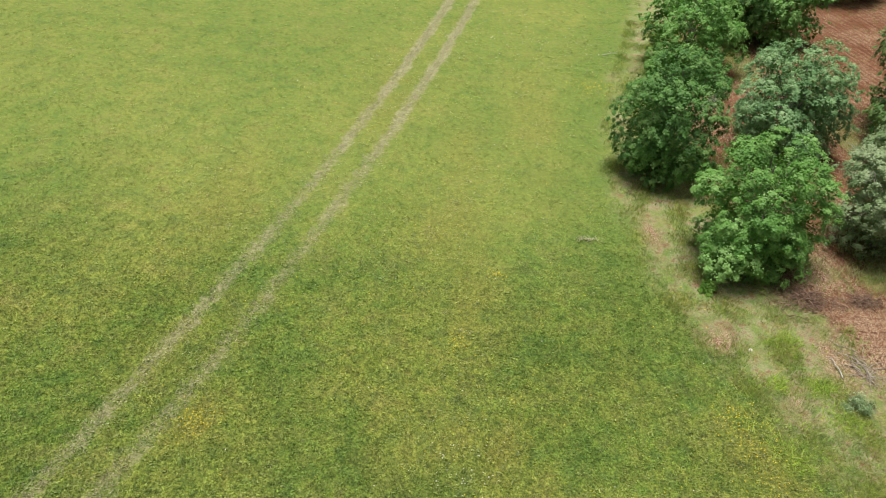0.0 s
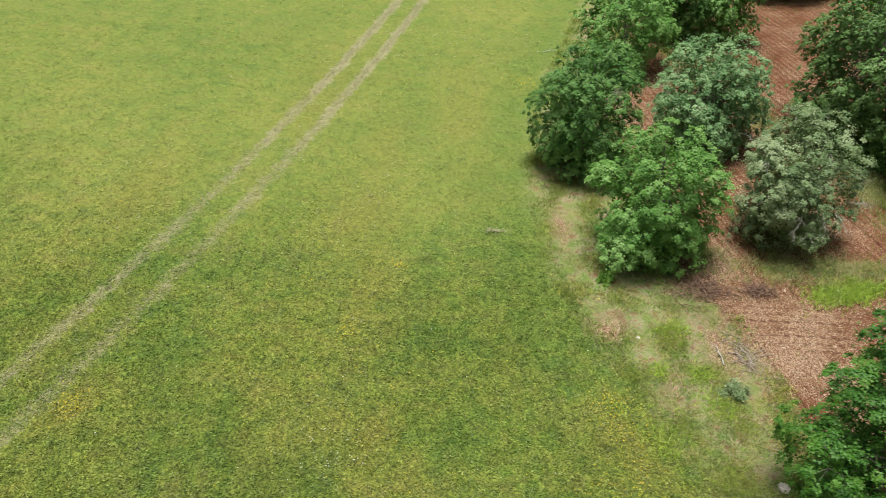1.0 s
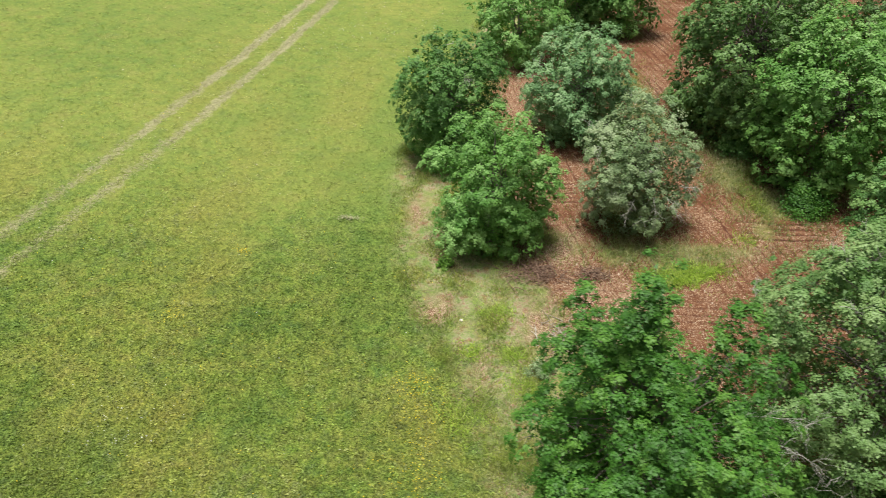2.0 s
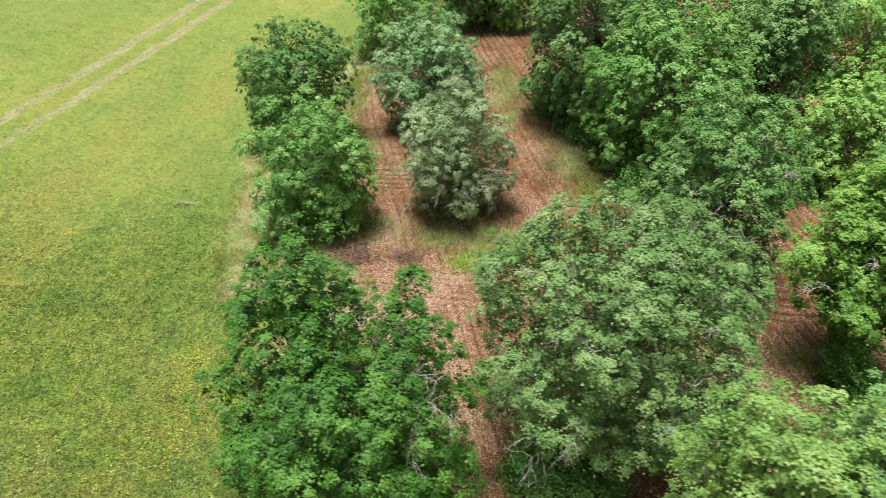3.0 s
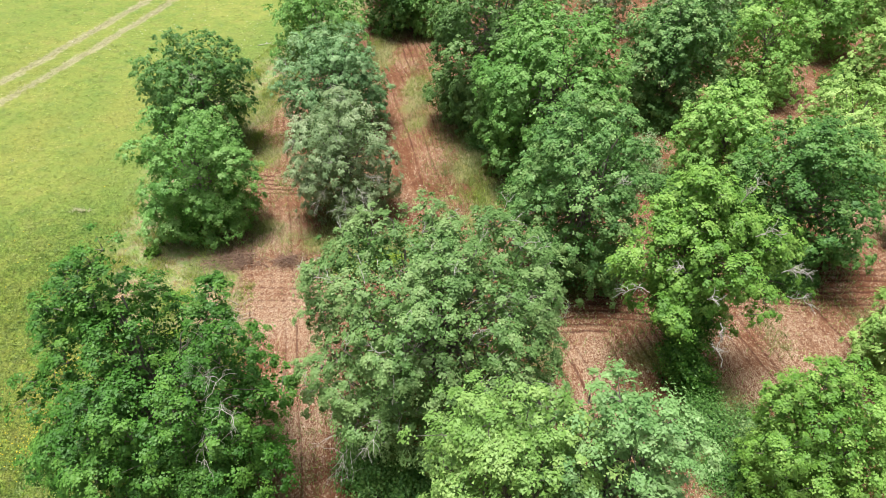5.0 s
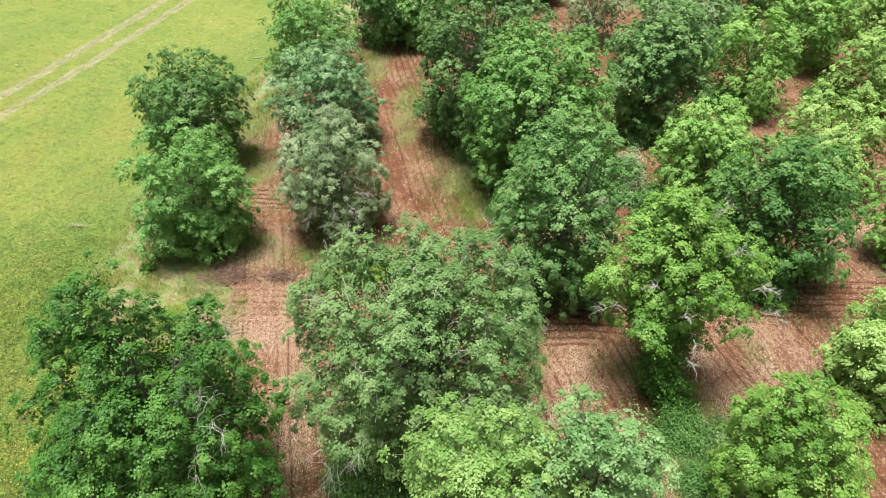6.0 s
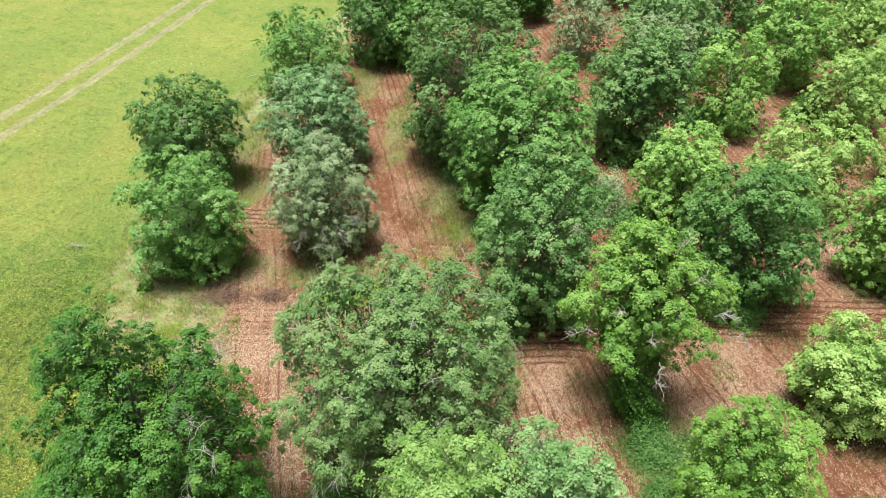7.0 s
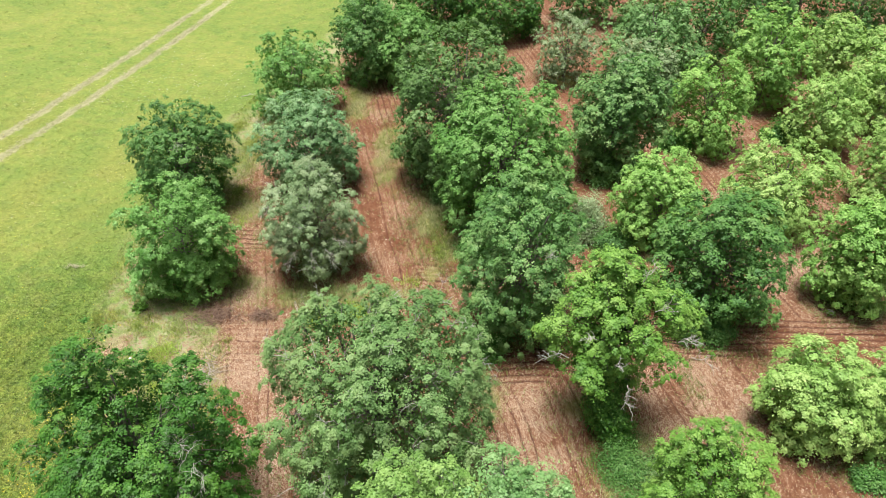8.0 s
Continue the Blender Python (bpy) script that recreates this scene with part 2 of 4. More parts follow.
def ground_material():
    m, n, l, bsdf = material("meadow_and_tilled_soil")
    pos = n.new("ShaderNodeTexCoord").outputs["Object"]
    # thatch and bare earth between the blades, darkened so that the gaps look shaded
    grass = mix(n, l, 1.0, grass_colour(n, l, pos), (0.66, 0.66, 0.62), "MULTIPLY")
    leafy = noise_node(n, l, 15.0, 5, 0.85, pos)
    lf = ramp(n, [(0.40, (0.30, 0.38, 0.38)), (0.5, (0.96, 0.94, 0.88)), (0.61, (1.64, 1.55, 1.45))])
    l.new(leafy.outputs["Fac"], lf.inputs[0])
    # rank turf has shaded gaps between its leaves painted in, short turf is closed
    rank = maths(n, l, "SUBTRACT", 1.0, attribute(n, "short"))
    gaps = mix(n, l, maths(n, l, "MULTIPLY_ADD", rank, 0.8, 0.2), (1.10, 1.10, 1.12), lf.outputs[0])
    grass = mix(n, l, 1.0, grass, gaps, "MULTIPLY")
    # dead grass and thatch of the verge
    vn = noise_node(n, l, 2.4, 7, 0.75, pos)
    vr = ramp(n, [(0.36, (0.128, 0.215, 0.056)), (0.45, (0.212, 0.258, 0.098)), (0.52, (0.315, 0.282, 0.172)), (0.57, (0.262, 0.185, 0.115)), (0.63, (0.230, 0.122, 0.074))])
    l.new(vn.outputs["Fac"], vr.inputs[0])
    vb = noise_node(n, l, 0.9, 4, 0.6, pos)
    vf = maths(n, l, "MULTIPLY", attribute(n, "verge"), maths(n, l, "MULTIPLY_ADD", vb.outputs["Fac"], 3.0, -0.75, True))
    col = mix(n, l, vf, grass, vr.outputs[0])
    # wheel tracks worn down to straw and pale earth
    rn = noise_node(n, l, 13.0, 5, 0.8, pos)
    rr = ramp(n, [(0.32, (0.155, 0.160, 0.06)), (0.5, (0.265, 0.255, 0.130)), (0.68, (0.41, 0.385, 0.240))])
    l.new(rn.outputs["Fac"], rr.inputs[0])
    fray = noise_node(n, l, 4.5, 7, 0.82, pos)
    rutf = maths(n, l, "SUBTRACT", maths(n, l, "MULTIPLY", attribute(n, "rut"), 2.2), maths(n, l, "MULTIPLY_ADD", fray.outputs["Fac"], 6.0, -2.0), clamp=True)
    col = mix(n, l, rutf, col, rr.outputs[0])
    # red-brown clay soil; straw, chips and stones lie thickest on the ridges
    sines = [maths(n, l, "ABSOLUTE", maths(n, l, "SINE", maths(n, l, "MULTIPLY", attribute(n, key), math.pi))) for key in ("along", "across")]
    jag = noise_node(n, l, 5.0, 5, 0.7, pos)
    crossing = attribute(n, "cross")
    # each groove is darkened to a degree of its own
    own = []
    for key in ("along", "across"):
        wnz = n.new("ShaderNodeTexWhiteNoise")
        wnz.noise_dimensions = "1D"
        l.new(maths(n, l, "ROUND", attribute(n, key)), wnz.inputs["W"])
        own.append(wnz.outputs["Value"])
    each = maths(n, l, "ADD", maths(n, l, "MULTIPLY", own[0], maths(n, l, "SUBTRACT", 1.0, crossing)), maths(n, l, "MULTIPLY", maths(n, l, "MULTIPLY_ADD", own[1], 0.7, 0.35), crossing))
    depth = noise_node(n, l, 0.35, 3, 0.6, pos)
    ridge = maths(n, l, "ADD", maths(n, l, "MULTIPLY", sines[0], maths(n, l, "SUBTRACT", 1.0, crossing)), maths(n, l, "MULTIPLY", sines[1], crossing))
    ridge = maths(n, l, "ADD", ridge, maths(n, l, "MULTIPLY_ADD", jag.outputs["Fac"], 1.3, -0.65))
    # shade at the bottom of the grooves, painted as a mask for darker soil
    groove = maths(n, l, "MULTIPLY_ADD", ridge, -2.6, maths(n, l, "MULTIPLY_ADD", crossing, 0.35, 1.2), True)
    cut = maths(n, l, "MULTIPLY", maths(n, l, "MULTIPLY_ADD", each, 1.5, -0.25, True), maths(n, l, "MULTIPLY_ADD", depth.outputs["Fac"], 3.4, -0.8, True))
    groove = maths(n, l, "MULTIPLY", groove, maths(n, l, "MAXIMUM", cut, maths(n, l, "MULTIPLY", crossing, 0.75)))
    sn = noise_node(n, l, 3.4, 8, 0.78, pos)
    sr = ramp(n, [(0.30, (0.074, 0.028, 0.014)), (0.5, (0.138, 0.058, 0.029)), (0.7, (0.200, 0.104, 0.060))])
    l.new(sn.outputs["Fac"], sr.inputs[0])
    cb = noise_node(n, l, 0.55, 4, 0.6, pos)
    cover = maths(n, l, "ADD", maths(n, l, "MULTIPLY_ADD", cb.outputs["Fac"], 2.8, -1.27), maths(n, l, "MULTIPLY_ADD", ridge, 0.26, maths(n, l, "MULTIPLY_ADD", attribute(n, "verge"), 0.3, maths(n, l, "MULTIPLY", attribute(n, "litter"), 0.75))), clamp=True)
    soil = sr.outputs[0]
    for scale, stretch, turn, share in ((27, 0.5, 0.3, 0.6), (40, 0.42, 1.7, 0.8), (62, 0.7, 0.9, 0.9)):
        mp = n.new("ShaderNodeMapping")
        mp.inputs["Rotation"].default_value = (0, 0, turn)
        mp.inputs["Scale"].default_value = (1, stretch, 0.3)
        l.new(pos, mp.inputs["Vector"])
        vo = n.new("ShaderNodeTexVoronoi")
        vo.inputs["Scale"].default_value = scale
        l.new(mp.outputs[0], vo.inputs["Vector"])
        sep = n.new("ShaderNodeSeparateColor")
        l.new(vo.outputs["Color"], sep.inputs[0])
        on = maths(n, l, "LESS_THAN", sep.outputs[0], maths(n, l, "MULTIPLY", cover, share))
        near_ = maths(n, l, "LESS_THAN", vo.outputs["Distance"], 0.40)
        fc = ramp(n, [(0.0, (0.235, 0.130, 0.074)), (0.6, (0.345, 0.232, 0.146)), (1.0, (0.52, 0.42, 0.305))])
        l.new(sep.outputs[1], fc.inputs[0])
        # where it lies thick the litter is bleached straw and dead leaves rather than chips
        flake = mix(n, l, maths(n, l, "MULTIPLY", attribute(n, "litter"), 0.6), fc.outputs[0], (0.50, 0.38, 0.265))
        soil = mix(n, l, maths(n, l, "MULTIPLY", on, near_), soil, flake)
    # the grooves' shade goes into the soil colour
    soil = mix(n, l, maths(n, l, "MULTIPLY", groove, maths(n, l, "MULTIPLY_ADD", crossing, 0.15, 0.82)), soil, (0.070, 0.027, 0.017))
    bare = maths(n, l, "MULTIPLY", attribute(n, "litter"), maths(n, l, "MULTIPLY_ADD", vb.outputs["Fac"], 2.5, -0.5, True))
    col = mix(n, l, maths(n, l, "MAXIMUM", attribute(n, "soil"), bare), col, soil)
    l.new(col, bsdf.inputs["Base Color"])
    bsdf.inputs["Roughness"].default_value = 0.92
    bsdf.inputs["Specular IOR Level"].default_value = 0.15
    b1 = noise_node(n, l, 11, 6, 0.75, pos)
    bump = n.new("ShaderNodeBump")
    bump.inputs["Distance"].default_value = 0.05
    l.new(maths(n, l, "MULTIPLY_ADD", rank, 0.55, 0.30), bump.inputs["Strength"])
    high = maths(n, l, "ADD", b1.outputs["Fac"], maths(n, l, "MULTIPLY", maths(n, l, "MULTIPLY", ridge, attribute(n, "soil")), 0.6))
    l.new(high, bump.inputs["Height"])
    l.new(bump.outputs[0], bsdf.inputs["Normal"])
    return m


def blade_material(name, base=None, spread=0.12, through_=0.26):
    """Thin green blades or leaves: per-piece tone, a little light passing through."""
    m, n, l, bsdf = material(name)
    geo = n.new("ShaderNodeNewGeometry")
    pos = n.new("ShaderNodeTexCoord").outputs["Object"]
    if base is None:
        col = grass_colour(n, l, pos)
        col = mix(n, l, attribute(n, "dry"), col, (0.48, 0.44, 0.30))
        tv = ramp(n, [(0.0, (0.50, 0.57, 0.50)), (0.5, (0.96, 0.98, 0.90)), (1.0, (1.42, 1.42, 1.36))])
        l.new(attribute(n, "tone"), tv.inputs[0])
        col = mix(n, l, 1.0, col, tv.outputs[0], "MULTIPLY")
    else:
        patch = noise_node(n, l, 0.9, 3, 0.6, pos)
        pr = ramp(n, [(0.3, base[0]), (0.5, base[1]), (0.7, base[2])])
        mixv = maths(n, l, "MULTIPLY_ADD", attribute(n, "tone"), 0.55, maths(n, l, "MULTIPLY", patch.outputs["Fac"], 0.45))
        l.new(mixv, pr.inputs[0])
        col = pr.outputs[0]
    vr = ramp(n, [(0.0, (1 - spread,) * 3), (0.5, (1, 1, 1)), (1.0, (1 + spread, 1 + spread * 0.9, 1 + spread))])
    l.new(geo.outputs["Random Per Island"], vr.inputs[0])
    col = mix(n, l, 1.0, col, vr.outputs[0], "MULTIPLY")
    l.new(col, bsdf.inputs["Base Color"])
    bsdf.inputs["Roughness"].default_value = 0.6 if base is None else 0.55
    bsdf.inputs["Specular IOR Level"].default_value = 0.2 if base is None else 0.4
    tr = n.new("ShaderNodeBsdfTranslucent")
    l.new(mix(n, l, 1.0, col, (1.15, 1.2, 0.55), "MULTIPLY"), tr.inputs["Color"])
    ms = n.new("ShaderNodeMixShader")
    ms.inputs[0].default_value = through_
    l.new(bsdf.outputs[0], ms.inputs[1])
    l.new(tr.outputs[0], ms.inputs[2])
    l.new(ms.outputs[0], n["Material Output"].inputs["Surface"])
    return m


def bark_material(name, dark, pale, lichen=0.5):
    m, n, l, bsdf = material(name)
    pos = n.new("ShaderNodeTexCoord").outputs["Object"]
    a = noise_node(n, l, 9, 6, 0.7, pos)
    r = ramp(n, [(0.35, dark), (lichen, pale), (0.8, tuple(min(1, v * 1.25) for v in pale))])
    l.new(a.outputs["Fac"], r.inputs[0])
    l.new(r.outputs[0], bsdf.inputs["Base Color"])
    bsdf.inputs["Roughness"].default_value = 0.9
    b = n.new("ShaderNodeBump")
    b.inputs["Strength"].default_value, b.inputs["Distance"].default_value = 0.7, 0.02
    l.new(noise_node(n, l, 30, 5, 0.7, pos).outputs["Fac"], b.inputs["Height"])
    l.new(b.outputs[0], bsdf.inputs["Normal"])
    return m


def stone_material(name, cols):
    m, n, l, bsdf = material(name)
    geo = n.new("ShaderNodeNewGeometry")
    pos = n.new("ShaderNodeTexCoord").outputs["Object"]
    r = ramp(n, cols)
    l.new(geo.outputs["Random Per Island"], r.inputs[0])
    g = ramp(n, [(0.3, (0.7, 0.7, 0.7)), (0.7, (1.2, 1.2, 1.2))])
    l.new(noise_node(n, l, 40, 4, 0.6, pos).outputs["Fac"], g.inputs[0])
    l.new(mix(n, l, 1.0, r.outputs[0], g.outputs[0], "MULTIPLY"), bsdf.inputs["Base Color"])
    bsdf.inputs["Roughness"].default_value = 0.85
    return m


GROUND = ground_material()
GRASS = blade_material("meadow_grass_blades", None, 0.19, 0.20)
LEAF = {
    "deep": blade_material("deep_green_oak_leaves", [(0.038, 0.129, 0.012), (0.064, 0.190, 0.021), (0.120, 0.266, 0.037)]),
    "olive": blade_material("greyish_olive_leaves", [(0.100, 0.207, 0.051), (0.156, 0.279, 0.081), (0.239, 0.358, 0.129)]),
    "bright": blade_material("bright_green_leaves", [(0.102, 0.253, 0.043), (0.164, 0.340, 0.071), (0.242, 0.421, 0.124)]),
    "pale": blade_material("pale_yellowish_green_leaves", [(0.203, 0.361, 0.076), (0.293, 0.465, 0.115), (0.405, 0.562, 0.177)]),
    "lime": blade_material("yellow_green_leaves", [(0.097, 0.230, 0.028), (0.164, 0.327, 0.047), (0.255, 0.425, 0.085)]),
    "mid": blade_material("mid_green_oak_leaves", [(0.058, 0.165, 0.030), (0.099, 0.238, 0.045), (0.165, 0.315, 0.078)]),
    "blue": blade_material("bluish_grey_green_leaves", [(0.118, 0.246, 0.091), (0.192, 0.347, 0.139), (0.299, 0.447, 0.216)]),
    "grey": blade_material("silvery_grey_green_leaves", [(0.156, 0.248, 0.102), (0.244, 0.338, 0.157), (0.349, 0.432, 0.246)]),
    "bushy": blade_material("olive_green_oak_leaves", [(0.077, 0.170, 0.036), (0.121, 0.238, 0.057), (0.180, 0.305, 0.095)]),
    "soft": blade_material("soft_light_green_leaves", [(0.130, 0.254, 0.047), (0.192, 0.340, 0.075), (0.279, 0.421, 0.118)]),
    "fresh": blade_material("fresh_light_green_leaves", [(0.150, 0.313, 0.053), (0.225, 0.420, 0.085), (0.333, 0.523, 0.138)]),
    "mint": blade_material("pale_bluish_green_leaves", [(0.111, 0.240, 0.065), (0.175, 0.330, 0.102), (0.265, 0.420, 0.162)]),
    "teal": blade_material("cool_green_oak_leaves", [(0.079, 0.194, 0.044), (0.134, 0.282, 0.070), (0.239, 0.383, 0.125)]),
    "dark": blade_material("dark_green_leaves", [(0.064, 0.170, 0.033), (0.111, 0.252, 0.053), (0.193, 0.336, 0.095)]),
}
BARK = bark_material("oak_bark", (0.045, 0.036, 0.028), (0.17, 0.15, 0.125))
DEAD = bark_material("lichen_covered_dead_wood", (0.20, 0.18, 0.15), (0.44, 0.42, 0.37), 0.5)
BRUSH = bark_material("brown_brush_wood", (0.080, 0.042, 0.028), (0.25, 0.160, 0.110), 0.6)
STALK = bark_material("bleached_stalks", (0.16, 0.125, 0.095), (0.34, 0.29, 0.23), 0.55)
CHIPS = stone_material("pale_stones_and_straw", [(0.0, (0.16, 0.080, 0.048)), (0.35, (0.27, 0.160, 0.102)), (0.75, (0.37, 0.255, 0.175)), (1.0, (0.50, 0.41, 0.32))])
ROCK = stone_material("white_limestone", [(0.0, (0.46, 0.41, 0.34)), (1.0, (0.60, 0.55, 0.48))])
STRAW = blade_material("bleached_straw", [(0.25, 0.23, 0.12), (0.34, 0.31, 0.18), (0.45, 0.41, 0.28)], 0.25, 0.15)
FRESH = blade_material("juicy_yellow_green_weeds", [(0.230, 0.360, 0.045), (0.330, 0.470, 0.060), (0.420, 0.540, 0.090)], 0.2, 0.2)
PETAL = blade_material("yellow_petals", [(0.55, 0.40, 0.01), (0.68, 0.52, 0.015), (0.75, 0.60, 0.03)], 0.2, 0.2)
DAISY = blade_material("white_petals", [(0.62, 0.62, 0.56), (0.72, 0.72, 0.66), (0.8, 0.8, 0.75)], 0.15, 0.2)


# ---- mesh helpers ----
def mesh_object(name, verts, faces, mat, parent=None, label="", attrs=None, smooth_=False):
    me = bpy.data.meshes.new(name)
    me.from_pydata(verts, [], faces)
    me.materials.append(mat)
    for key, values in (attrs or {}).items():
        a = me.attributes.new(key, "FLOAT", "POINT")
        a.data.foreach_set("value", np.ascontiguousarray(values, dtype=np.float32))
    if smooth_:
        me.polygons.foreach_set("use_smooth", np.ones(len(me.polygons), dtype=bool))
    me.update()
    ob = new(name, me)
    if parent is not None:
        ob.parent = parent
    if label:
        tagged(ob, label)
    return ob


def unit(v):
    return v / np.maximum(np.linalg.norm(v, axis=-1, keepdims=True), 1e-9)


def leaves(rs, centre, normal, length, width):
    """Pointed leaves, one triangle each, slightly tipped out of their plane."""
    n = len(centre)
    side = unit(np.cross(normal, rs.normal(size=(n, 3))))
    along = unit(np.cross(side, normal))
    L, W = length[:, None], width[:, None]
    curl = normal * L * rs.uniform(-0.35, 0.2, (n, 1))
    v = np.stack([centre - along * L * 0.4 - side * W * 0.5, centre - along * L * 0.4 + side * W * 0.5, centre + along * L * 0.6 + curl], 1).reshape(-1, 3)
    return v, np.arange(3 * n).reshape(n, 3)


class Tubes:
    """Tapered round branches gathered into one mesh."""

    def __init__(self):
        self.v, self.f, self.n = [], [], 0

    def add(self, pts, radii, sides=6):
        pts = np.asarray(pts, float)
        d = unit(np.gradient(pts, axis=0))
        ref = np.array([0.31, 0.95, 0.05]) if abs(d[0][1]) < 0.9 else np.array([1.0, 0.1, 0.0])
        a = unit(np.cross(d, ref))
        b = np.cross(d, a)
        ang = np.linspace(0, 2 * np.pi, sides, endpoint=False)
        ring = pts[:, None] + (a[:, None] * np.cos(ang)[None, :, None] + b[:, None] * np.sin(ang)[None, :, None]) * np.asarray(radii)[:, None, None]
        k = len(pts)
        self.v.append(ring.reshape(-1, 3))
        i, j = np.meshgrid(np.arange(k - 1), np.arange(sides), indexing="ij")
        q = np.stack([i * sides + j, i * sides + (j + 1) % sides, (i + 1) * sides + (j + 1) % sides, (i + 1) * sides + j], -1)
        self.f.append(q.reshape(-1, 4) + self.n)
        self.n += k * sides

    def make(self, name, mat, parent=None, label=""):
        return mesh_object(name, np.concatenate(self.v), np.concatenate(self.f), mat, parent, label, smooth_=True)


def branch_line(rs, a, b, k=6, bend=0.12):
    a, b = np.asarray(a, float), np.asarray(b, float)
    t = np.linspace(0, 1, k)[:, None]
    size = np.linalg.norm(b - a)
    p = a + (b - a) * t + rs.normal(size=(k, 3)) * size * bend * 0.35 * np.sin(np.pi * t)
    return p + np.array([0, 0, 1]) * size * bend * np.sin(np.pi * t)


def dead_spray(rs, tubes, start, way, length, n=7, r0=0.016):
    """A bare, forked twig system."""
    way = unit(np.asarray(way, float))
    tip = start + way * length
    main = branch_line(rs, start, tip, 7, 0.16)
    tubes.add(main, np.linspace(r0, r0 * 0.3, 7), 5)
    for _ in range(n):
        i = rs.randint(1, 6)
        w = unit(way + rs.normal(size=3) * 0.7)
        e = main[i] + w * length * rs.uniform(0.25, 0.55)
        sub = branch_line(rs, main[i], e, 5, 0.15)
        tubes.add(sub, np.linspace(r0 * 0.6, r0 * 0.2, 5), 4)
        for _ in range(2):
            j = rs.randint(1, 4)
            w2 = unit(w + rs.normal(size=3) * 0.8)
            tubes.add(branch_line(rs, sub[j], sub[j] + w2 * length * rs.uniform(0.1, 0.25), 4, 0.1), np.linspace(r0 * 0.35, r0 * 0.15, 4), 3)


def crown_width(s):
    """The crown's half width at the share s of its height: full about the middle, rounded off above."""
    return np.clip((s + 0.12) ** 0.38 * np.maximum(1.02 - s, 0.02) ** 0.36 * 1.33, 0.05, 1.0)


def make_tree(key, leaf, count, size, seed, label, base=0.04, bough=0.62, extra=(), dead=(), lean=(0, 0), spray=0.155, gaps=0.12, ragged=0.5, twigs=None, ivy=(),
              name="oak_tree", group="oak trees of the orchard"):
    """An orchard oak: trunk, limbs and a crown of boughs, each a billow of leafy sprays with shade between."""
    x, y, r, h = TREES[key]
    z = float(land(x, y))
    rs = np.random.RandomState(seed)
    root = tagged(new(name), label, "tree", group)
    root.location = (x, y, z - 0.03)
    zb = base * h
    axis = np.array([lean[0], lean[1]])
    mid = np.array([lean[0] * 0.5, lean[1] * 0.5, (zb + h) / 2])
    # boughs over the crown's uneven outside
    share_s = np.linspace(0, 1, 200)
    run = np.cumsum(crown_width(share_s) + 0.15)
    nb = max(12, int(0.62 * 6.28 * r * (h - zb) * 0.75 / (1.5 * bough * bough)))
    s = np.interp((np.arange(nb) + rs.uniform(0.1, 0.9, nb)) / nb, run / run[-1], share_s)
    ang = np.arange(nb) * 2.39996 + rs.uniform(0, 6.28) + rs.normal(size=nb) * 0.25
    p1, p2, p3 = rs.uniform(0, 6.28, 3)
    swell = 1 + ragged * (0.16 * np.sin(2 * ang + p1 + 2 * s) + 0.14 * np.sin(3 * ang + p2 + 5 * s) + 0.12 * np.sin(ang * 4 + p3 - 8 * s))
    lr = bough * np.exp(rs.normal(0, 0.26, nb)) * (0.8 + 0.35 * crown_width(s))
    out = np.maximum(r * crown_width(s) * swell * rs.uniform(0.87, 1.07, nb) - lr * 0.62, 0)
    lc = np.stack([out * np.cos(ang) + axis[0] * s, out * np.sin(ang) + axis[1] * s, zb + np.maximum(s * (h - zb) - lr * 0.55 * s, lr * 0.45)], 1)
    keep = (rs.uniform(size=nb) > gaps) | (s > 0.88)
    lc, lr = lc[keep], lr[keep]
    for ex, ey, ez, er in extra:
        k = 5 if er > 0.55 else 3
        d = unit(rs.normal(size=(k, 3)) + np.array([0, 0, 0.25]))
        lc = np.concatenate([lc, np.array([ex, ey, ez]) + d * er * np.array([0.6, 0.6, 0.5])])
        lr = np.concatenate([lr, er * rs.uniform(0.45, 0.68, k)])
    # smaller boughs deeper in close the crown
    k = max(6, nb // 3)
    s2, a2 = rs.uniform(0.1, 0.85, k), rs.uniform(0, 6.28, k)
    o2 = r * crown_width(s2) * rs.uniform(0.2, 0.62, k)
    lc = np.concatenate([lc, np.stack([o2 * np.cos(a2) + axis[0] * s2, o2 * np.sin(a2) + axis[1] * s2, zb + s2 * (h - zb) * 0.92], 1)])
    lr = np.concatenate([lr, bough * rs.uniform(0.7, 1.05, k)])
    outer = len(lr)
    away = unit((lc - np.array([lean[0] * 0.5, lean[1] * 0.5, zb + 0.42 * (h - zb)])) * np.array([1, 1, 0.8]))
    # sprays over the upper, outer side of each bough
    per = int(min(90, 30 * (0.085 / size) ** 2))
    clumps = max(60, int(count * 0.9 / per))
    share = lr ** 2
    share[outer - k:] *= 0.45
    pick = rs.choice(outer, clumps, p=share / share.sum())
    cd = unit(rs.normal(size=(clumps, 3)) + 0.75 * away[pick] + np.array([0, 0, 0.45]))
    rad = lr[pick] * np.where(rs.uniform(size=clumps) < 0.08, rs.uniform(1.05, 1.35, clumps), rs.uniform(0.70, 1.05, clumps))
    cp = lc[pick] + cd * rad[:, None] * np.array([1, 1, 0.82])
    # upright shoots break the top of the outline
    shoot = rs.choice(clumps, max(6, clumps // 22), replace=False)
    upper = shoot[cp[shoot, 2] > zb + 0.55 * (h - zb)]
    cp[upper, 2] += rs.uniform(0.10, 0.34, len(upper)) * min(1.0, h / 5)
    low = cp[:, 2] < 0.15
    cp[low, 2] = rs.uniform(0.10, 0.4, low.sum())
    cr = spray * np.exp(rs.normal(0, 0.3, clumps))
    cr[upper] *= 0.7
